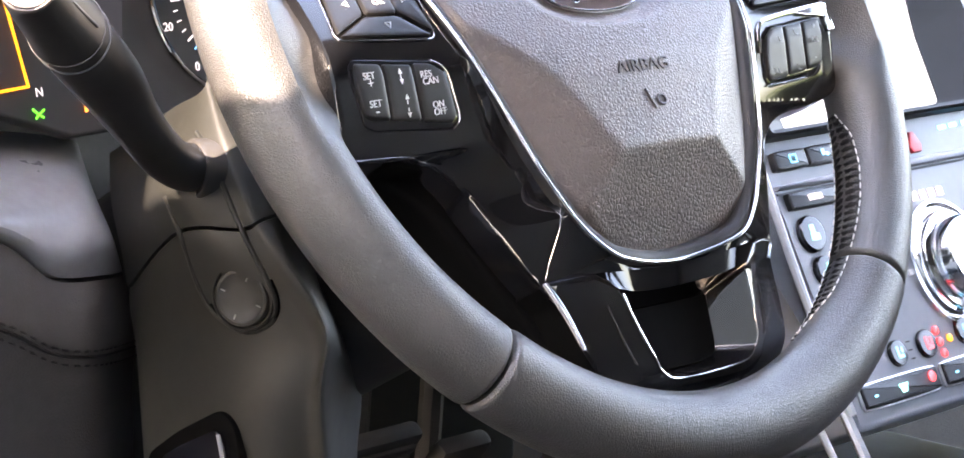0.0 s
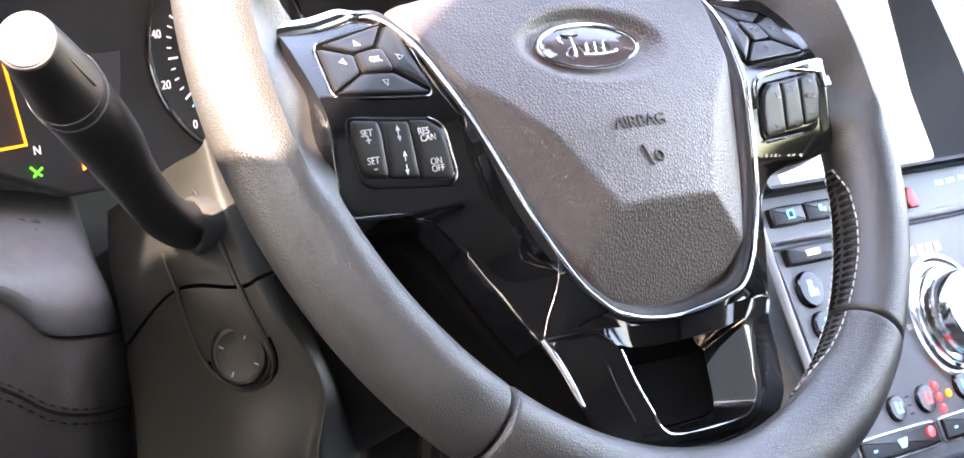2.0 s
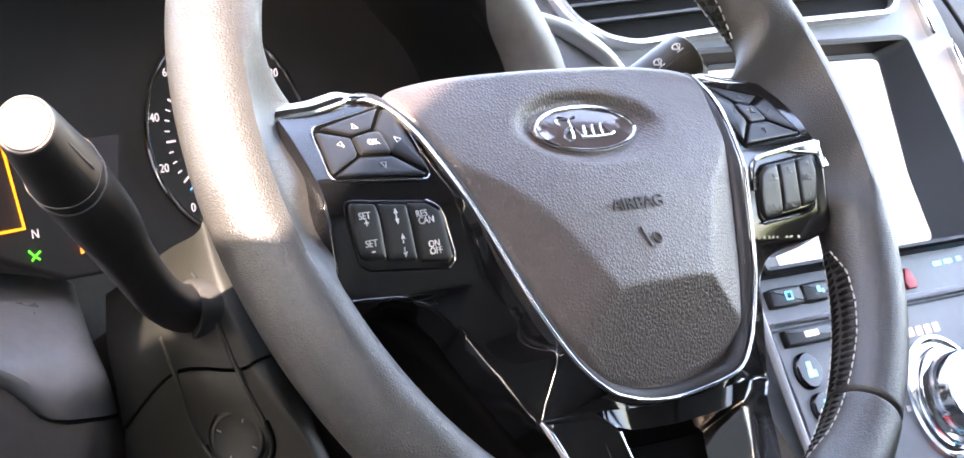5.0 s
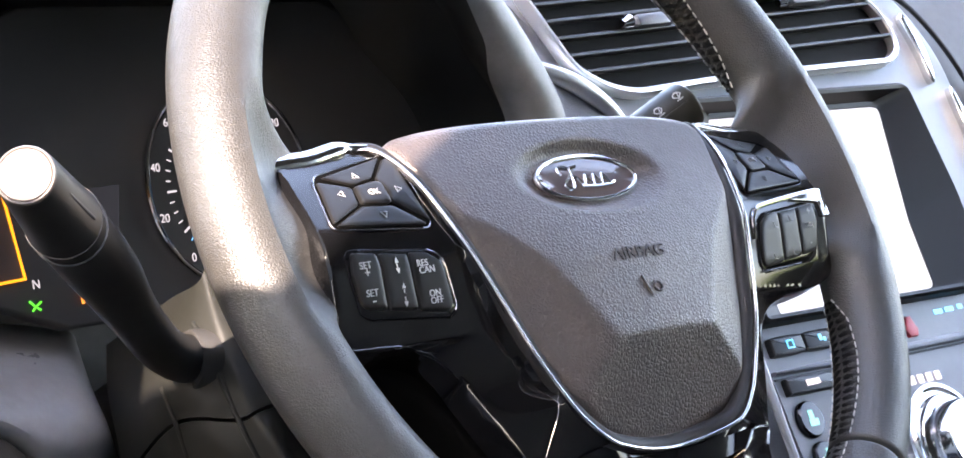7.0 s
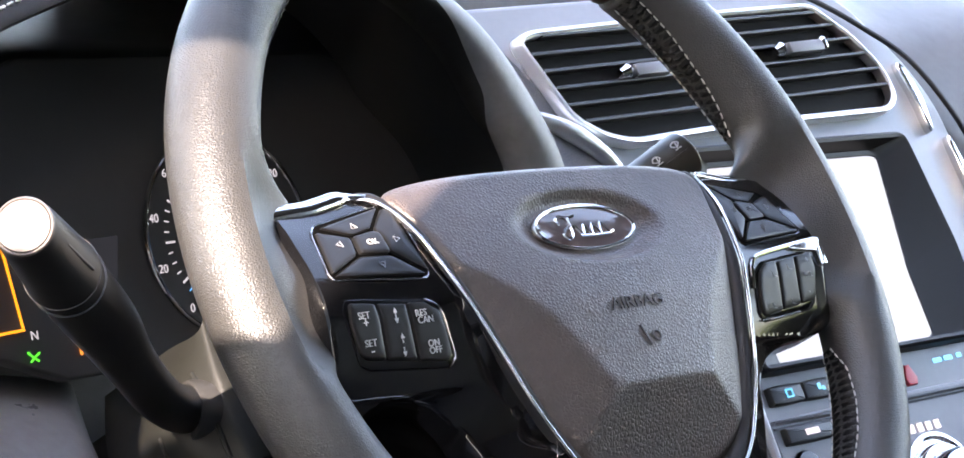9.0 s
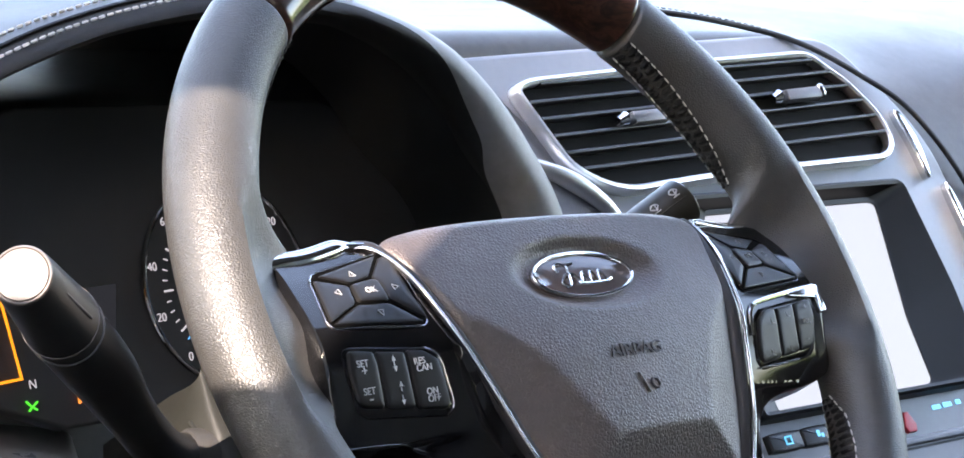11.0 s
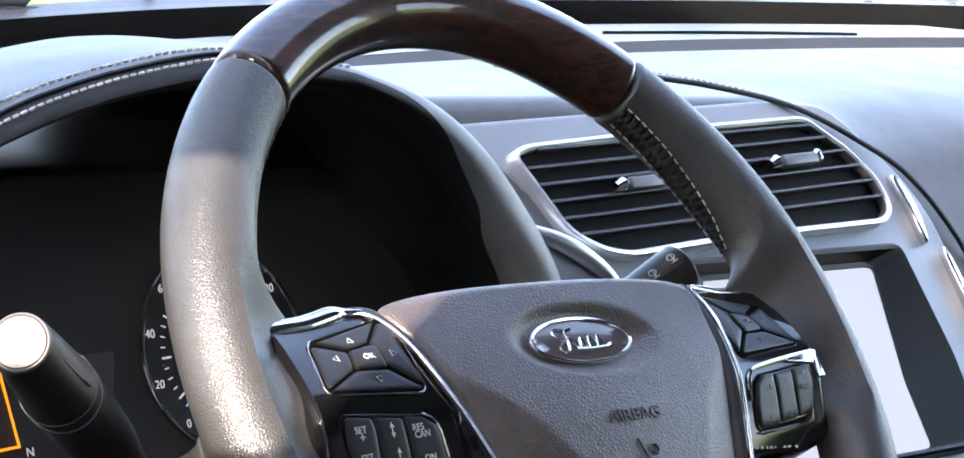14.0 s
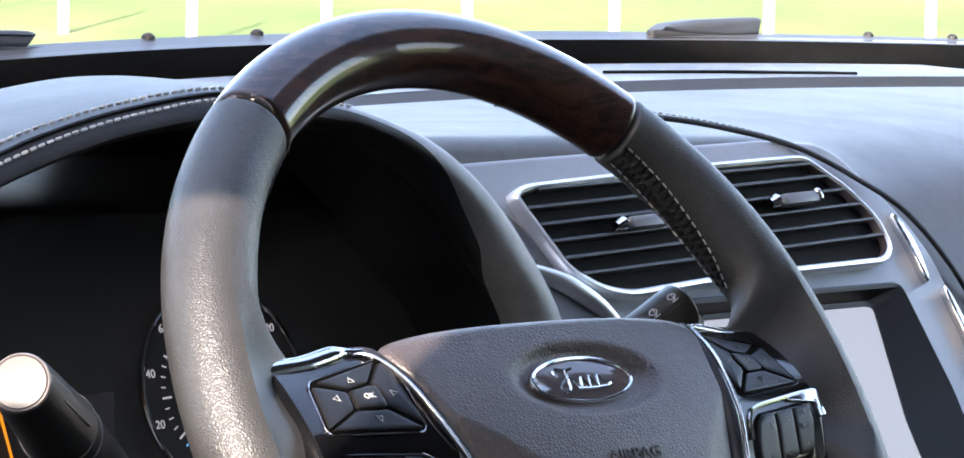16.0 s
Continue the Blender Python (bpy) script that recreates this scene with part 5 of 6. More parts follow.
def build_stack():
    s = thing("centre_stack", STACK, "dark centre console panel below the air vent", "console")
    outline = [(-0.135, 0.101), (-0.120, 0.103), (-0.044, 0.107), (0.165, 0.1175), (0.225, 0.1155), (0.246, 0.104), (0.286, 0.062), (0.303, 0.030), (0.306, 0.0), (0.290, -0.165), (0.28, -0.309), (0.275, -0.311), (0.006, -0.311), (0.002, -0.305),
               (-0.005, -0.235), (-0.003, -0.163), (0.0, -0.12), (-0.042, 0.0), (-0.085, 0.03)]
    part("body", slab(soft_corners(outline, 0.014), -0.12, 0.0, 0.004, 0), STACK_PLASTIC, s)
    # screen surround and screen
    bez = soft_corners([(0.002, 0.0053), (0.2267, 0.0063), (0.2322, 0.0023), (0.2407, -0.072), (0.2387, -0.133), (0.231, -0.136), (0.0, -0.136)], 0.006)
    scr = soft_corners([(0.030, -0.0048), (0.200, -0.0046), (0.2072, -0.0065), (0.1925, -0.0840), (0.1925, -0.1275), (0.187, -0.1300), (0.030, -0.1310)], 0.004)
    lift = lambda ring, z: [(p.x, p.y, z) for p in ring]
    part("screen_surround", rings_mesh([lift(bez, -0.003), lift(bez, 0.0125), lift(offset_ring(bez, 0.0018), 0.0140), lift(offset_ring(bez, 0.0040), 0.0134), lift(offset_ring(scr, -0.0030), 0.0030), lift(scr, 0.0024), lift(offset_ring(scr, 0.0005), 0.0012)]), BEZEL_BLACK, s, "matt black screen surround")
    part("screen", slab([(p.x, p.y) for p in offset_ring(scr, 0.0005)], 0.0, 0.0018, 0, 0), SCREEN_GLOW, s, "pale lit touch screen")
    # ledge under the screen
    part("ledge", slab([(0.004, -0.1615), (0.285, -0.1600), (0.285, -0.1655), (0.004, -0.1660)], 0.0, 0.0045, 0.0015, 1), STACK_PLASTIC, s)
    part("ledge_line", box(0.28, 0.0012, 0.0012, (0.145, -0.1672, 0.0004)), DARK_PLASTIC, s)
    part("hazard_switch", slab([(0.143, -0.1575), (0.1600, -0.1575), (0.1515, -0.1400)], 0.0, 0.0025, 0.0008, 1), RED_PLASTIC, s, "red triangular hazard switch")
    for k in range(3):
        part("status_mark", box(0.010 if k < 2 else 0.006, 0.0032, 0.0003, (0.188 + 0.0125 * k, -0.1445 + 0.0004 * k, 0.0003)), BLUE_GLOW, s, "glowing blue print", smooth=False)
    # left keys
    for pts in (pill(0.0085, -0.1545, 0.0395, -0.1425), pill(0.0405, -0.1545, 0.0720, -0.1425)):
        part("key", slab(pts, 0.0, 0.0045, 0.0014, 2), BUTTON_PLASTIC, s)
    part("key_icon", moved(join(tube([(-0.0028, -0.0022, 0), (0.0028, -0.0022, 0), (0.0028, 0.0022, 0), (-0.0028, 0.0022, 0)], 0.0007, 6, closed=True)), pose(0.0255, -0.1484, 0.0048)), BLUE_GLOW, s, "glowing blue icon")
    part("key_icon", moved(join(box(0.0030, 0.0040, 0.0003, (-0.0014, 0.0004, 0)), box(0.0024, 0.0026, 0.0003, (0.0022, -0.0010, 0))), pose(0.0565, -0.1480, 0.0048)), BLUE_GLOW, s, "glowing blue icon", smooth=False)
    key = part("key", slab(pill(0.0100, -0.1785, 0.0640, -0.1665 - 0.0010), 0.0, 0.0046, 0.0014, 2), BUTTON_PLASTIC, s)
    part("key_print", box(0.0130, 0.0036, 0.0003, (0.0335, -0.1727, 0.0048)), PALE_GLOW, key, smooth=False)
    round_button(s, 0.0215, -0.1935, 0.0112, join(box(0.008, 0.0040, 0.0003, (0, -0.0024, 0)), box(0.0040, 0.0060, 0.0003, (-0.001, 0.002, 0))), TEAL_GLOW)
    round_button(s, 0.0225, -0.2160, 0.0090, join(box(0.006, 0.0026, 0.0003, (0, -0.001, 0)), box(0.0026, 0.0060, 0.0003, (0.001, 0.001, 0))), TEAL_GLOW)
    part("label_mark", box(0.0045, 0.0036, 0.0006, (0.104, -0.2285, 0.0003)), PRINT, s, smooth=False)
    # maker's mark as plain bars, and the large volume knob
    for k in range(4):
        part("maker_mark", box(0.0062, 0.0058, 0.0004, (0.1340 + 0.0092 * k, -0.1838, 0.0004)), PALE_GLOW, s, "pale plain bars", smooth=False)
    part("knob_dish", moved(turned([(0.0410, -0.001), (0.0405, 0.0025), (0.0380, 0.0030), (0.0365, 0.0010), (0.0360, 0.0005)], 56), pose(0.146, -0.2285, 0)), CHROME, s, "chrome dish ring")
    knob = part("volume_knob", moved(turned([(0.0325, 0.0), (0.0330, 0.004), (0.0315, 0.0070), (0.0270, 0.0078), (0.0262, 0.0100), (0.0255, 0.0190), (0.0238, 0.0210), (0.0190, 0.0214), (0.0180, 0.0200), (0.0004, 0.0192)], 64), pose(0.146, -0.2285, 0)), CHROME, s, "large chrome volume knob")
    part("knob_face", moved(turned([(0.0178, 0.0195), (0.0172, 0.0206), (0.0005, 0.0212)], 48), pose(0.146, -0.2285, 0)), SATIN, knob, "brushed silver face")
    # seat heating row
    round_button(s, 0.0620, -0.2730, 0.0080, seat_icon(1.0), BLUE_GLOW, 0.003)
    round_button(s, 0.0925, -0.2722, 0.0088, seat_icon(1.1), RED_GLOW, 0.003)
    for k in range(3):
        part("level_lamp", moved(turned([(0.0026, 0), (0.0026, 0.0012), (0.0003, 0.0018)], 14), pose(0.1065 + 0.0006 * k, -0.2660 - 0.0072 * k, 0)), RED_GLOW, s, "glowing red lamp")
    part("level_lamp", moved(turned([(0.0024, 0), (0.0024, 0.0012), (0.0003, 0.0018)], 14), pose(0.1180, -0.2725, 0)), AMBER, s, "glowing amber lamp")
    round_button(s, 0.1335, -0.2705, 0.0085, seat_icon(1.0), BLUE_GLOW, 0.003)
    for k in range(3):
        part("fine_mark", box(0.0040, 0.0008, 0.0003, (0.0765, -0.2680 - 0.0052 * k, 0.0003)), DARK_PLASTIC, s, smooth=False)
    for u0, u1 in ((0.0140, 0.0900), (0.0970, 0.1750)):
        pts = pill(u0, -0.3000, u1, -0.2855)
        key = part("key", slab(pts, 0.0, 0.0040, 0.0014, 2), BUTTON_PLASTIC, s)
        part("key_rim", tube([(p.x, p.y, 0.0012) for p in rounded(pts, 2)], 0.0010, 6, closed=True), SATIN, key, "bright key rim")
        part("key_icon", box(0.0034, 0.0014, 0.0003, (u0 + 0.011, -0.2934, 0.0043)), BLUE_GLOW, key, smooth=False)
        part("key_icon", slab([(u0 + 0.034, -0.2905), (u0 + 0.044, -0.2905), (u0 + 0.041, -0.2960), (u0 + 0.036, -0.2960)], 0.0042, 0.0045, 0, 0), TEAL_GLOW, key, smooth=False)
        part("key_icon", moved(turned([(0.0034, 0), (0.0034, 0.0006), (0.0003, 0.0008)], 14), pose(u1 - 0.0075, -0.2915, 0.0040)), RED_GLOW, key)
    # bright edging down the near side, below and right of the panel
    part("edge_strip", tube(spline([(0.001, -0.118, 0.001), (-0.0035, -0.163, 0.002), (-0.0045, -0.235, 0.002), (0.002, -0.300, 0.001)], 8), 0.0026, 8), SATIN, s, "thin bright edging")
    return s


def build_vent():
    v = thing("air_vent", STACK, "wide air vent with dark slats in a satin metal frame", "air vent")
    pts = [(-0.1005, 0.0795), (-0.0860, 0.0850), (-0.0052, 0.0906), (0.0958, 0.0973), (0.1920, 0.1022), (0.2259, 0.0789), (0.2460, 0.0560), (0.2500, 0.0330), (0.2360, 0.0222), (0.138, 0.0194), (0.0396, 0.0154), (-0.0300, 0.0108), (-0.0535, 0.0154), (-0.0762, 0.0280)]
    outer = soft_corners(pts, 0.010)
    lift = lambda ring, z: [(p.x, p.y, z) for p in ring]
    inner = offset_ring(outer, 0.0043)
    part("frame", rings_mesh([lift(outer, 0.0), lift(outer, 0.0065), lift(offset_ring(outer, 0.0010), 0.0084), lift(offset_ring(outer, 0.0026), 0.0088), lift(inner, 0.0074), lift(inner, 0.0015)], cap_end=False), SATIN, v, "satin metal frame")
    # shallow plate; its black stands in for the vent's shaded depth
    part("backing", slab([(p.x, p.y) for p in offset_ring(outer, 0.004)], 0.0005, 0.0012, 0, 0), SLOT_SHADE, v, "shallow backing, coloured black for the shade deep in the vent", smooth=False)
    def span(a, b):
        """Where the line through a and b meets the frame, left and right."""
        hits = []
        for p, q in zip(inner, inner[1:] + inner[:1]):
            k = (b[1] - a[1]) / (b[0] - a[0])
            fp, fq = p.y - a[1] - k * (p.x - a[0]), q.y - a[1] - k * (q.x - a[0])
            if fp * fq <= 0 and fp != fq:
                hits.append(p.x + (q.x - p.x) * fp / (fp - fq))
        return min(hits), max(hits), k

    for a, b in (((-0.083, 0.0810), (0.180, 0.0945)), ((-0.0825, 0.0700), (0.1936, 0.0856)), ((-0.0828, 0.0591), (0.2047, 0.0755)), ((-0.0773, 0.0485), (0.2218, 0.0650)), ((-0.0755, 0.0376), (0.2325, 0.0540)), ((-0.0594, 0.0277), (0.2383, 0.0425))):
        l, r, k = span(a, b)
        length = (r - l) * math.hypot(1, k)
        bm = slab([(-length / 2, -0.0011), (length / 2, -0.0011), (length / 2, 0.0011), (-length / 2, 0.0011)], 0.0, 0.0064, 0.0007, 0)
        for vert in bm.verts:
            vert.co.y += (0.006 - vert.co.z) * 0.10
        cu = (l + r) / 2
        part("slat", moved(bm, pose(cu, a[1] + k * (cu - a[0]), 0.0014, rz=math.degrees(math.atan(k)))), VENT_SLAT, v)
    for u0, u1, w0, tail in ((-0.0262, 0.0250, 0.0552, 0), (0.1299, 0.1860, 0.0670, 1)):
        tab = part("tab", moved(box((u1 - u0) * 0.66, 0.0080, 0.0085, ((u1 - u0) * 0.60, 0, 0.0095), 0.0018), pose(u0, w0, 0, rz=3)), SLAT_GREY, v, "grey slider")
        part("tab_end", moved(tube([(0.001, -0.001, 0.0105), (0.006, 0.0, 0.0118), (0.0125, 0.0005, 0.0108)], lambda t: 0.0022 + 0.0024 * math.sin(math.pi * min(1.0, t * 0.9 + 0.1)), 12), pose(u0, w0, 0, rz=3)), CHROME, tab, "chrome tip")
        if tail:
            part("tab_end", moved(box(0.0058, 0.0098, 0.0095, (u1 - u0 - 0.003, 0.0008, 0.0100), 0.0026, 3), pose(u0, w0, 0, rz=3)), CHROME, tab, "chrome tip")
    return v


def build_stack_trim():
    t = thing("dash_trim", STACK, "bright metal trim strips beside the centre console", "trim")
    part("upper_strip", slab([(0.2650, 0.060), (0.2740, 0.058), (0.2830, 0.034), (0.2800, 0.008), (0.2745, 0.008), (0.2735, 0.032)], 0.0, 0.006, 0.002, 2), CHROME, t, "bright wedge strip")
    part("lower_strip", slab([(0.291, 0.004), (0.297, 0.004), (0.303, -0.040), (0.300, -0.110), (0.294, -0.110), (0.295, -0.040)], 0.0, 0.006, 0.002, 2), CHROME, t, "bright wedge strip")
    line = spline([(-0.108, 0.040, -0.004), (-0.0911, 0.0298, 0.002), (-0.0745, 0.0204, 0.004), (-0.0555, 0.0070, 0.003), (-0.0410, -0.0080, 0.000)], 8)
    part("column_strip", tube(line, lambda x: 0.0030 + 0.0026 * math.sin(math.pi * x), 12, flat=0.8), SATIN, t, "satin metal strip")
    for u0, v0, u1, v1, r in ((-0.0250, -0.296, -0.0245, -0.345, 0.0022), (0.0000, -0.284, 0.0020, -0.350, 0.0032)):
        part("console_strip", tube([(u0, v0, -0.004), ((u0 + u1) / 2, (v0 + v1) / 2, -0.001), (u1, v1, 0.002)], r, 8), SATIN, t, "satin metal strip")
    return t


# ---- dashboard top, windscreen foot ----
def foot_rise(x):
    """The windscreen's foot climbs from the driver's side towards the middle and flattens out beyond."""
    return 0.0564 * (1 - math.exp(-(max(x, 0.25) - 0.414) / 0.6))


def dash_profile(x):
    b = smoothstep(0.56, 0.70, x)
    wing = [(0.235, 1.02), (0.255, 1.08), (0.285, 1.135), (0.330, 1.178), (0.40, 1.205), (0.50, 1.221), (0.60, 1.230), (0.68, 1.2345), (0.715, 1.2330), (0.745, 1.2270)]
    mid = [(0.300, 1.02), (0.310, 1.10), (0.314, 1.170), (0.322, 1.2000), (0.36, 1.207), (0.46, 1.219), (0.58, 1.229), (0.68, 1.2345), (0.715, 1.2330), (0.745, 1.2270)]
    rise = 0.8 * (foot_rise(x) - 0.034)
    pts = [(a[0] + (w[0] - a[0]) * b, a[1] + (w[1] - a[1]) * b + rise * smoothstep(0.3, 0.7, a[0])) for a, w in zip(mid, wing)]
    return pts


def build_dash():
    d = thing("dashboard", Matrix.Identity(4), "dark grained dashboard with a stitched seam under the windscreen", "dashboard")
    xs = [-0.52 + 2.1 * i / 70 for i in range(71)]
    rows = []
    for x in xs:
        pr = spline([(x, y, z) for y, z in dash_profile(x)], 4)
        if x < 0.22:
            k = smoothstep(0.22, 0.08, x)
            pr = [Vector((p.x, p.y, p.z - 0.035 * k * (1 - smoothstep(0.40, 0.66, p.y)))) for p in pr]
        rows.append(pr)
    part("top_pad", skin(rows, (0, 0.004, -0.03)), DASH_VINYL, d)
    # strip along the glass, with a long slot
    strip = []
    for x in xs:
        bow = 0.05 * (1 - ((x - 0.4) / 1.0) ** 2)
        zr = foot_rise(x) - 0.0313
        strip.append([Vector((x, y + bow * f, z + zr)) for y, z, f in ((0.757, 1.2395, 0.2), (0.775, 1.2415, 0.4), (0.83, 1.2465, 0.8), (0.90, 1.2515, 1))])
    part("demister_strip", skin(strip, (0, 0.004, -0.02)), DASH_STRIP, d)
    gap = [[Vector((x, 0.742, 1.2275 + 0.8 * (foot_rise(x) - 0.034))), Vector((r[0].x, r[0].y - 0.001, r[0].z - 0.0006))] for x, r in zip(xs, strip)]
    part("demister_gap", skin(gap, (0, 0.006, -0.004)), RUBBER, d, "dark rubber gap")
    # solid tube in place of a slot, its inner shade painted black
    part("demister_slot", tube(spline([(0.986, 0.830, 1.2489), (1.070, 0.815, 1.2511), (1.149, 0.800, 1.2528), (1.308, 0.775, 1.2546)], 10), 0.0018, 6), SLOT_SHADE, d)
    # raised edge of the centre hump
    line = spline([(0.38, 0.40, 1.222), (0.461, 0.335, 1.2155), (0.530, 0.322, 1.2070), (0.577, 0.310, 1.1965), (0.625, 0.296, 1.176), (0.663, 0.280, 1.152), (0.700, 0.262, 1.108), (0.735, 0.248, 1.05)], 8)
    part("hump_edge", tube(line, 0.0019, 8), DARK_PLASTIC, d, "dark moulded edge")
    line = [p + Vector((0.060 * smoothstep(0.45, 0.66, p.x), 0.030, 0.005 - 0.012 * smoothstep(0.5, 0.7, p.x))) for p in line]
    tagged(part("stitching", stitches(line, 0.0042, 0.0005, 0.0018), GREY_THREAD, d, "grey thread stitching"), kind="stuff")
    return d


def build_screen_foot():
    xs = [-0.6 + 2.4 * i / 40 for i in range(41)]
    bow = lambda x: 0.06 * (1 - ((x - 0.4) / 1.0) ** 2)
    rise = lambda x: foot_rise(x) - 0.0353
    band = [[Vector((x, 0.932 + bow(x), 1.247 + rise(x))), Vector((x, 0.937 + bow(x), 1.268 + rise(x))), Vector((x, 0.944 + bow(x), 1.2790 + rise(x)))] for x in xs]
    tagged(part("frit_band", skin(band, (0, 0.004, -0.01)), FRIT_BLACK), "black band along the foot of the windscreen", "windscreen band", kind="structure")
    cowl = [[Vector((x, 0.946 + bow(x), 1.2775 + rise(x))), Vector((x, 0.99 + bow(x), 1.2885 + rise(x))), Vector((x, 1.08 + bow(x), 1.268 + rise(x))), Vector((x, 1.12 + bow(x), 1.13))] for x in xs]
    cw = part("cowl", skin(cowl, (0, 0.004, -0.015)), COWL_GREY)
    tagged(cw, "grey plastic cowl outside the windscreen", "cowl", kind="structure")
    for x in (0.628, 0.750, 1.600, 1.740):
        part("cowl_clip", moved(turned([(0.006, 0), (0.006, 0.004), (0.004, 0.0062), (0.001, 0.007)], 16), pose(x, 0.99 + bow(x), 1.2865 + rise(x))), RUBBER, cw, "black clip")
    glass = part("window_1", skin([[Vector((x, 0.950 + bow(x), 1.279 + rise(x))), Vector((x, -0.17 + bow(x) * 0.4, 1.775))] for x in xs], (0, 0.005, 0.004)), GLASS)
    glass.visible_shadow = False
    tagged(glass, "clear raked windscreen", "windscreen", kind="structure")


def build_wiper(x0, x1, y, z, h):
    w = thing("windscreen_wiper", pose((x0 + x1) / 2, y, z), "grey windscreen wiper resting on the cowl", "wiper", "windscreen wipers")
    L = x1 - x0
    part("arm", slab([(-L / 2, 0.0), (-L * 0.32, h * 0.62), (L * 0.40, h), (L / 2, h), (L * 0.49, h * 0.55), (L * 0.46, 0.0)], -0.012, 0.012, 0.004, 1), WIPER_GREY, w, matrix=pose(0, 0, 0, 90))
    part("blade", box(L * 1.1, 0.010, 0.008, (0.0, -0.006, -0.001), 0.002), RUBBER, w, "black rubber blade")
    return w


# ---- left of the column ----
def build_bolster():
    b = thing("knee_bolster", Matrix.Identity(4), "dark padded knee bolster with a double stitched seam", "knee bolster")
    up = [[(-0.60, 0.330, 1.090), (-0.1327, 0.275, 1.0313), (-0.0925, 0.262, 1.0271), (-0.0731, 0.256, 1.0243), (-0.0609, 0.250, 1.0213), (-0.0482, 0.262, 1.0138)],
          [(-0.60, 0.270, 1.080), (-0.1726, 0.215, 1.0247), (-0.1333, 0.205, 1.0203), (-0.1113, 0.200, 1.0158), (-0.0921, 0.200, 1.0108), (-0.0681, 0.225, 1.0018)],
          [(-0.60, 0.220, 1.060), (-0.1959, 0.180, 1.0153), (-0.1540, 0.176, 1.0080), (-0.1274, 0.174, 0.9956), (-0.0983, 0.178, 0.9949), (-0.0731, 0.205, 0.9859)],
          [(-0.60, 0.222, 1.055), (-0.1946, 0.182, 1.0123), (-0.1498, 0.182, 0.9993), (-0.1244, 0.180, 0.9802), (-0.0951, 0.184, 0.9753), (-0.0635, 0.210, 0.9674)]]
    widen = lambda rows: [[tuple(Vector(r[0]).lerp(Vector(r[1]), f)) for f in (0.0, 0.4, 0.7, 0.88)] + list(r[1:]) for r in rows]
    up = widen(up)
    part("upper_pad", skin(surface(up, 8, 6), (0.0, 0.02, -0.004)), PAD_VINYL, b, "smooth dark upper pad")
    low = [[(-0.60, 0.220, 1.053), (-0.1959, 0.180, 1.0113), (-0.1512, 0.180, 0.9978), (-0.1259, 0.178, 0.9787), (-0.0967, 0.182, 0.9738), (-0.0627, 0.210, 0.9660)],
           [(-0.60, 0.205, 1.030), (-0.2027, 0.170, 0.9954), (-0.1598, 0.168, 0.9830), (-0.1333, 0.168, 0.9684), (-0.1060, 0.172, 0.9624), (-0.0570, 0.210, 0.9521)],
           [(-0.60, 0.200, 1.000), (-0.2029, 0.170, 0.9752), (-0.1598, 0.168, 0.9613), (-0.1333, 0.168, 0.9470), (-0.1058, 0.172, 0.9405), (-0.0538, 0.210, 0.9285)],
           [(-0.60, 0.210, 0.950), (-0.1966, 0.180, 0.9412), (-0.1527, 0.178, 0.9309), (-0.1257, 0.178, 0.9231), (-0.0979, 0.182, 0.9170), (-0.0517, 0.215, 0.9037)],
           [(-0.60, 0.230, 0.860), (-0.1838, 0.200, 0.8735), (-0.1371, 0.200, 0.8631), (-0.1091, 0.200, 0.8569), (-0.0835, 0.200, 0.8512), (-0.0453, 0.225, 0.8363)]]
    g = surface(widen(low), 8, 8)
    part("lower_pad", skin(g, (0.0, 0.02, 0)), SEAT_LEATHER, b, "dark leather lower pad")
    for k, i in ((0, 14), (1, 16)):
        line = [p + Vector((0, -0.0012, -0.001 * k)) for p in g[i]]
        tagged(part("stitching", stitches(line, 0.0040, 0.0006, 0.0022), DARK_LEATHER, b, "dark thread stitching"), kind="stuff")
    line = [p.lerp(q, 0.5) + Vector((0, -0.0004, 0)) for p, q in zip(g[14], g[16])]
    part("seam", tube(line, 0.0010, 6), DARK_LEATHER, b)
    return b


def build_knee_panel():
    k = thing("lower_panel", pose(0, 0.215, 0.86), "dull dark panel under the steering column", "panel")
    part("panel", box(0.60, 0.02, 0.52, (0.20, 0.27, -0.02), 0.006), SHROUD_PLASTIC, k)
    return k


def build_tunnel():
    t = part("tunnel", slab([(0.36, -0.55), (0.64, -0.55), (0.64, 0.42), (0.36, 0.42)], 0.45, 0.76, 0.03, 2), DARK_PLASTIC)
    tagged(t, "dark centre tunnel between the footwells", "console", kind="structure")


build_cluster()
build_hood()
build_stack()
build_vent()
build_stack_trim()
build_dash()
build_screen_foot()
build_wiper(1.2516, 1.428, 0.995, 1.2945, 0.022)
build_wiper(0.18, 0.5045, 1.050, 1.2565, 0.016)
build_bolster()
build_knee_panel()
build_tunnel()


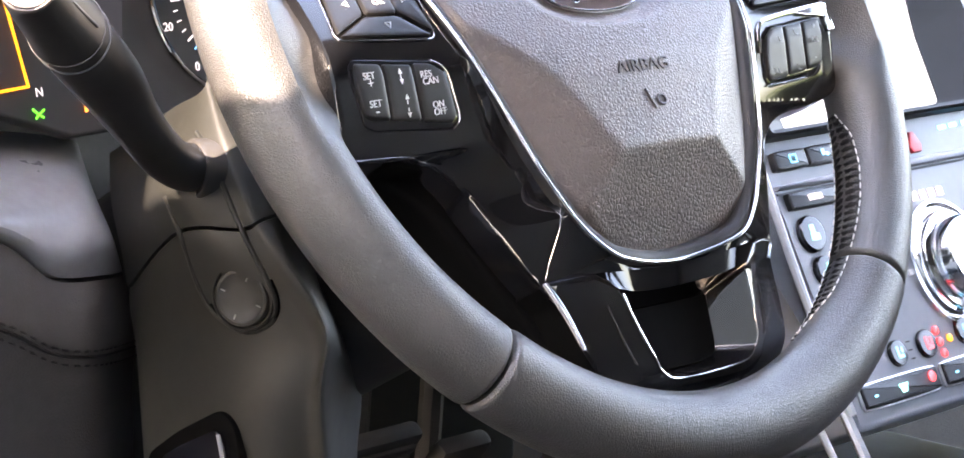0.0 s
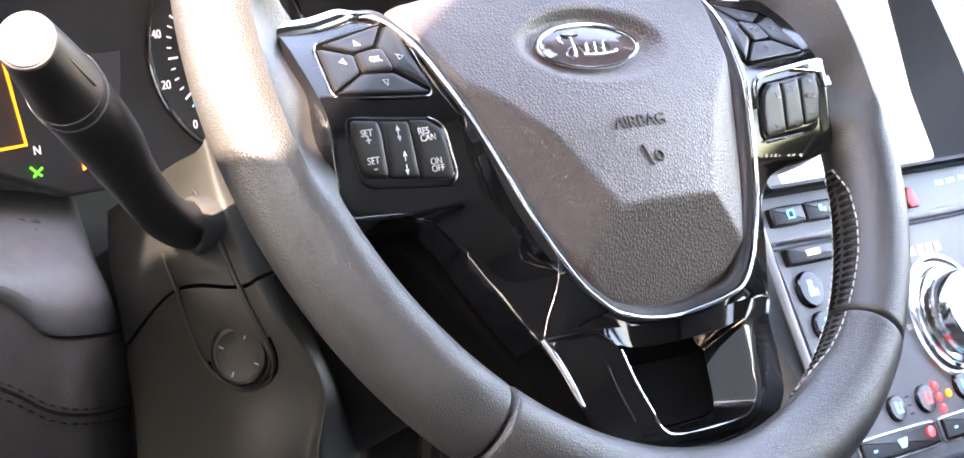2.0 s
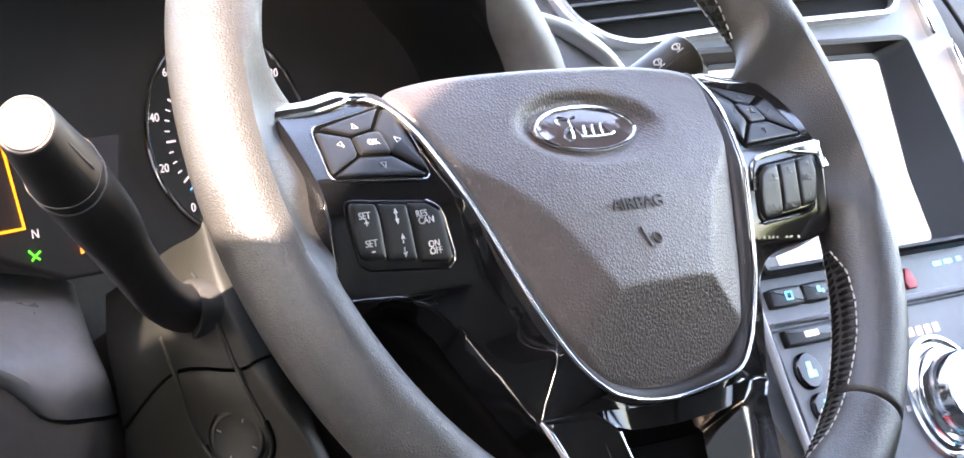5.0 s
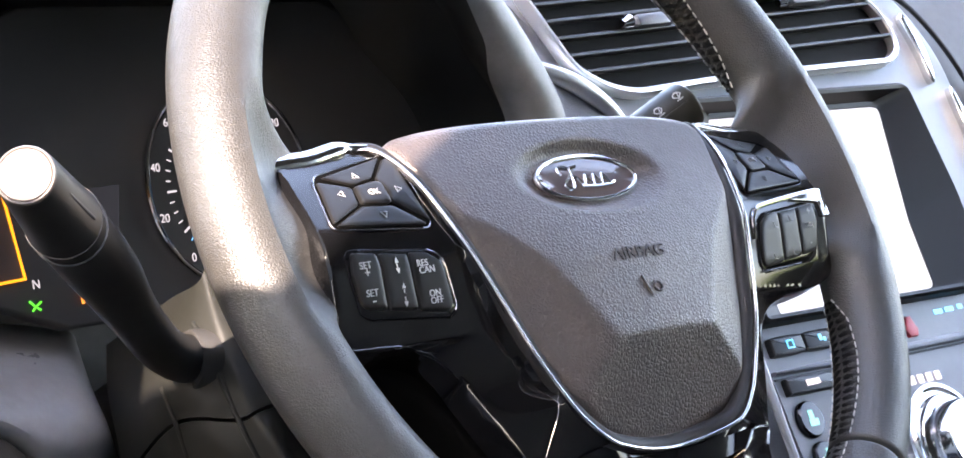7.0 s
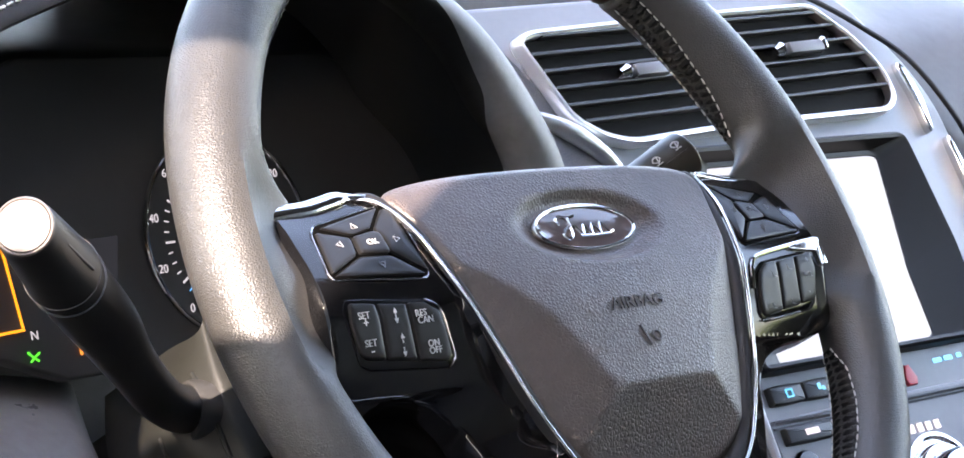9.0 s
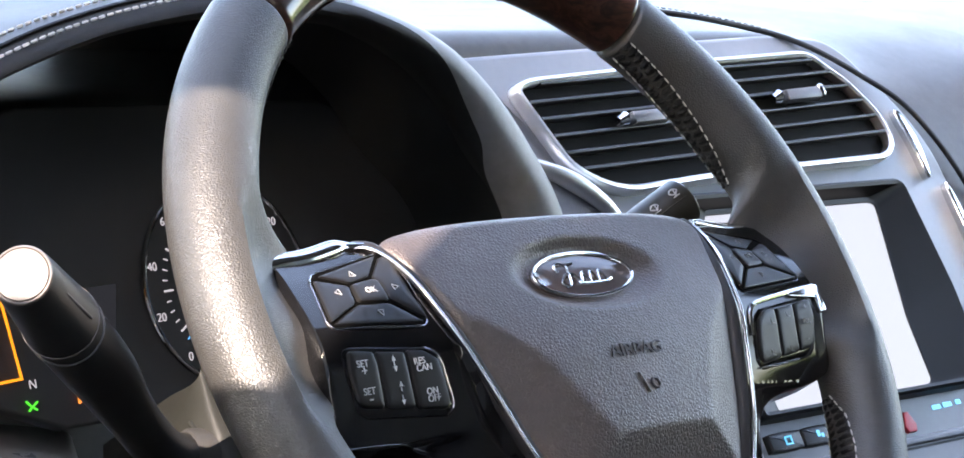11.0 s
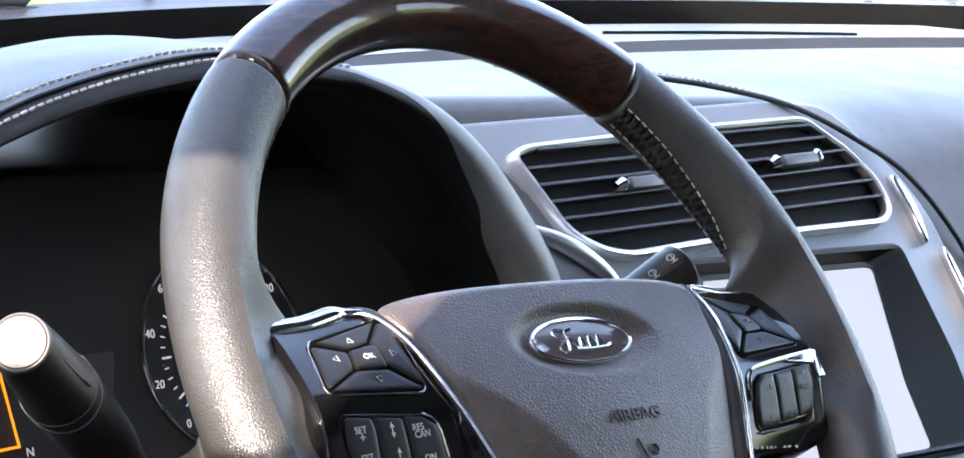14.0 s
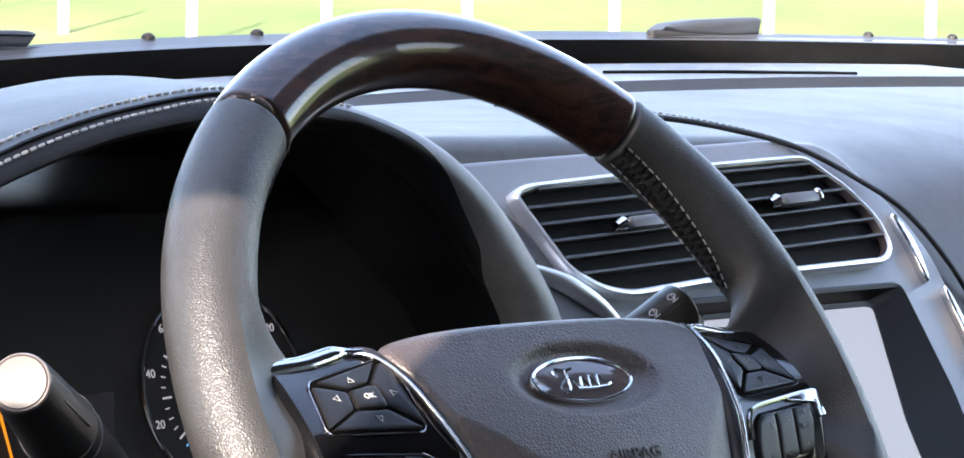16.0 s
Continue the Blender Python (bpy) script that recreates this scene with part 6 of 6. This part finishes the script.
def build_pedal(x, y, z, w, h):
    p = thing("pedal", pose(x, y, z, 35, 0, 0), "dark rubber pedal in the footwell", "pedal", "pedals in the footwell")
    part("pad", box(w, 0.014, h, (0, 0, 0), 0.005), RUBBER, p)
    for k in range(4):
        part("rib", box(w * 0.8, 0.004, 0.005, (0, -0.008, -h * 0.3 + h * 0.2 * k), 0.001), RUBBER, p)
    part("arm", tube([(0, 0.01, 0), (0, 0.06, 0.08), (0, 0.08, 0.22)], 0.008, 8), RUBBER, p, "dark metal arm")


build_pedal(0.262, 0.385, 0.768, 0.07, 0.05)
build_pedal(0.335, 0.395, 0.735, 0.045, 0.09)
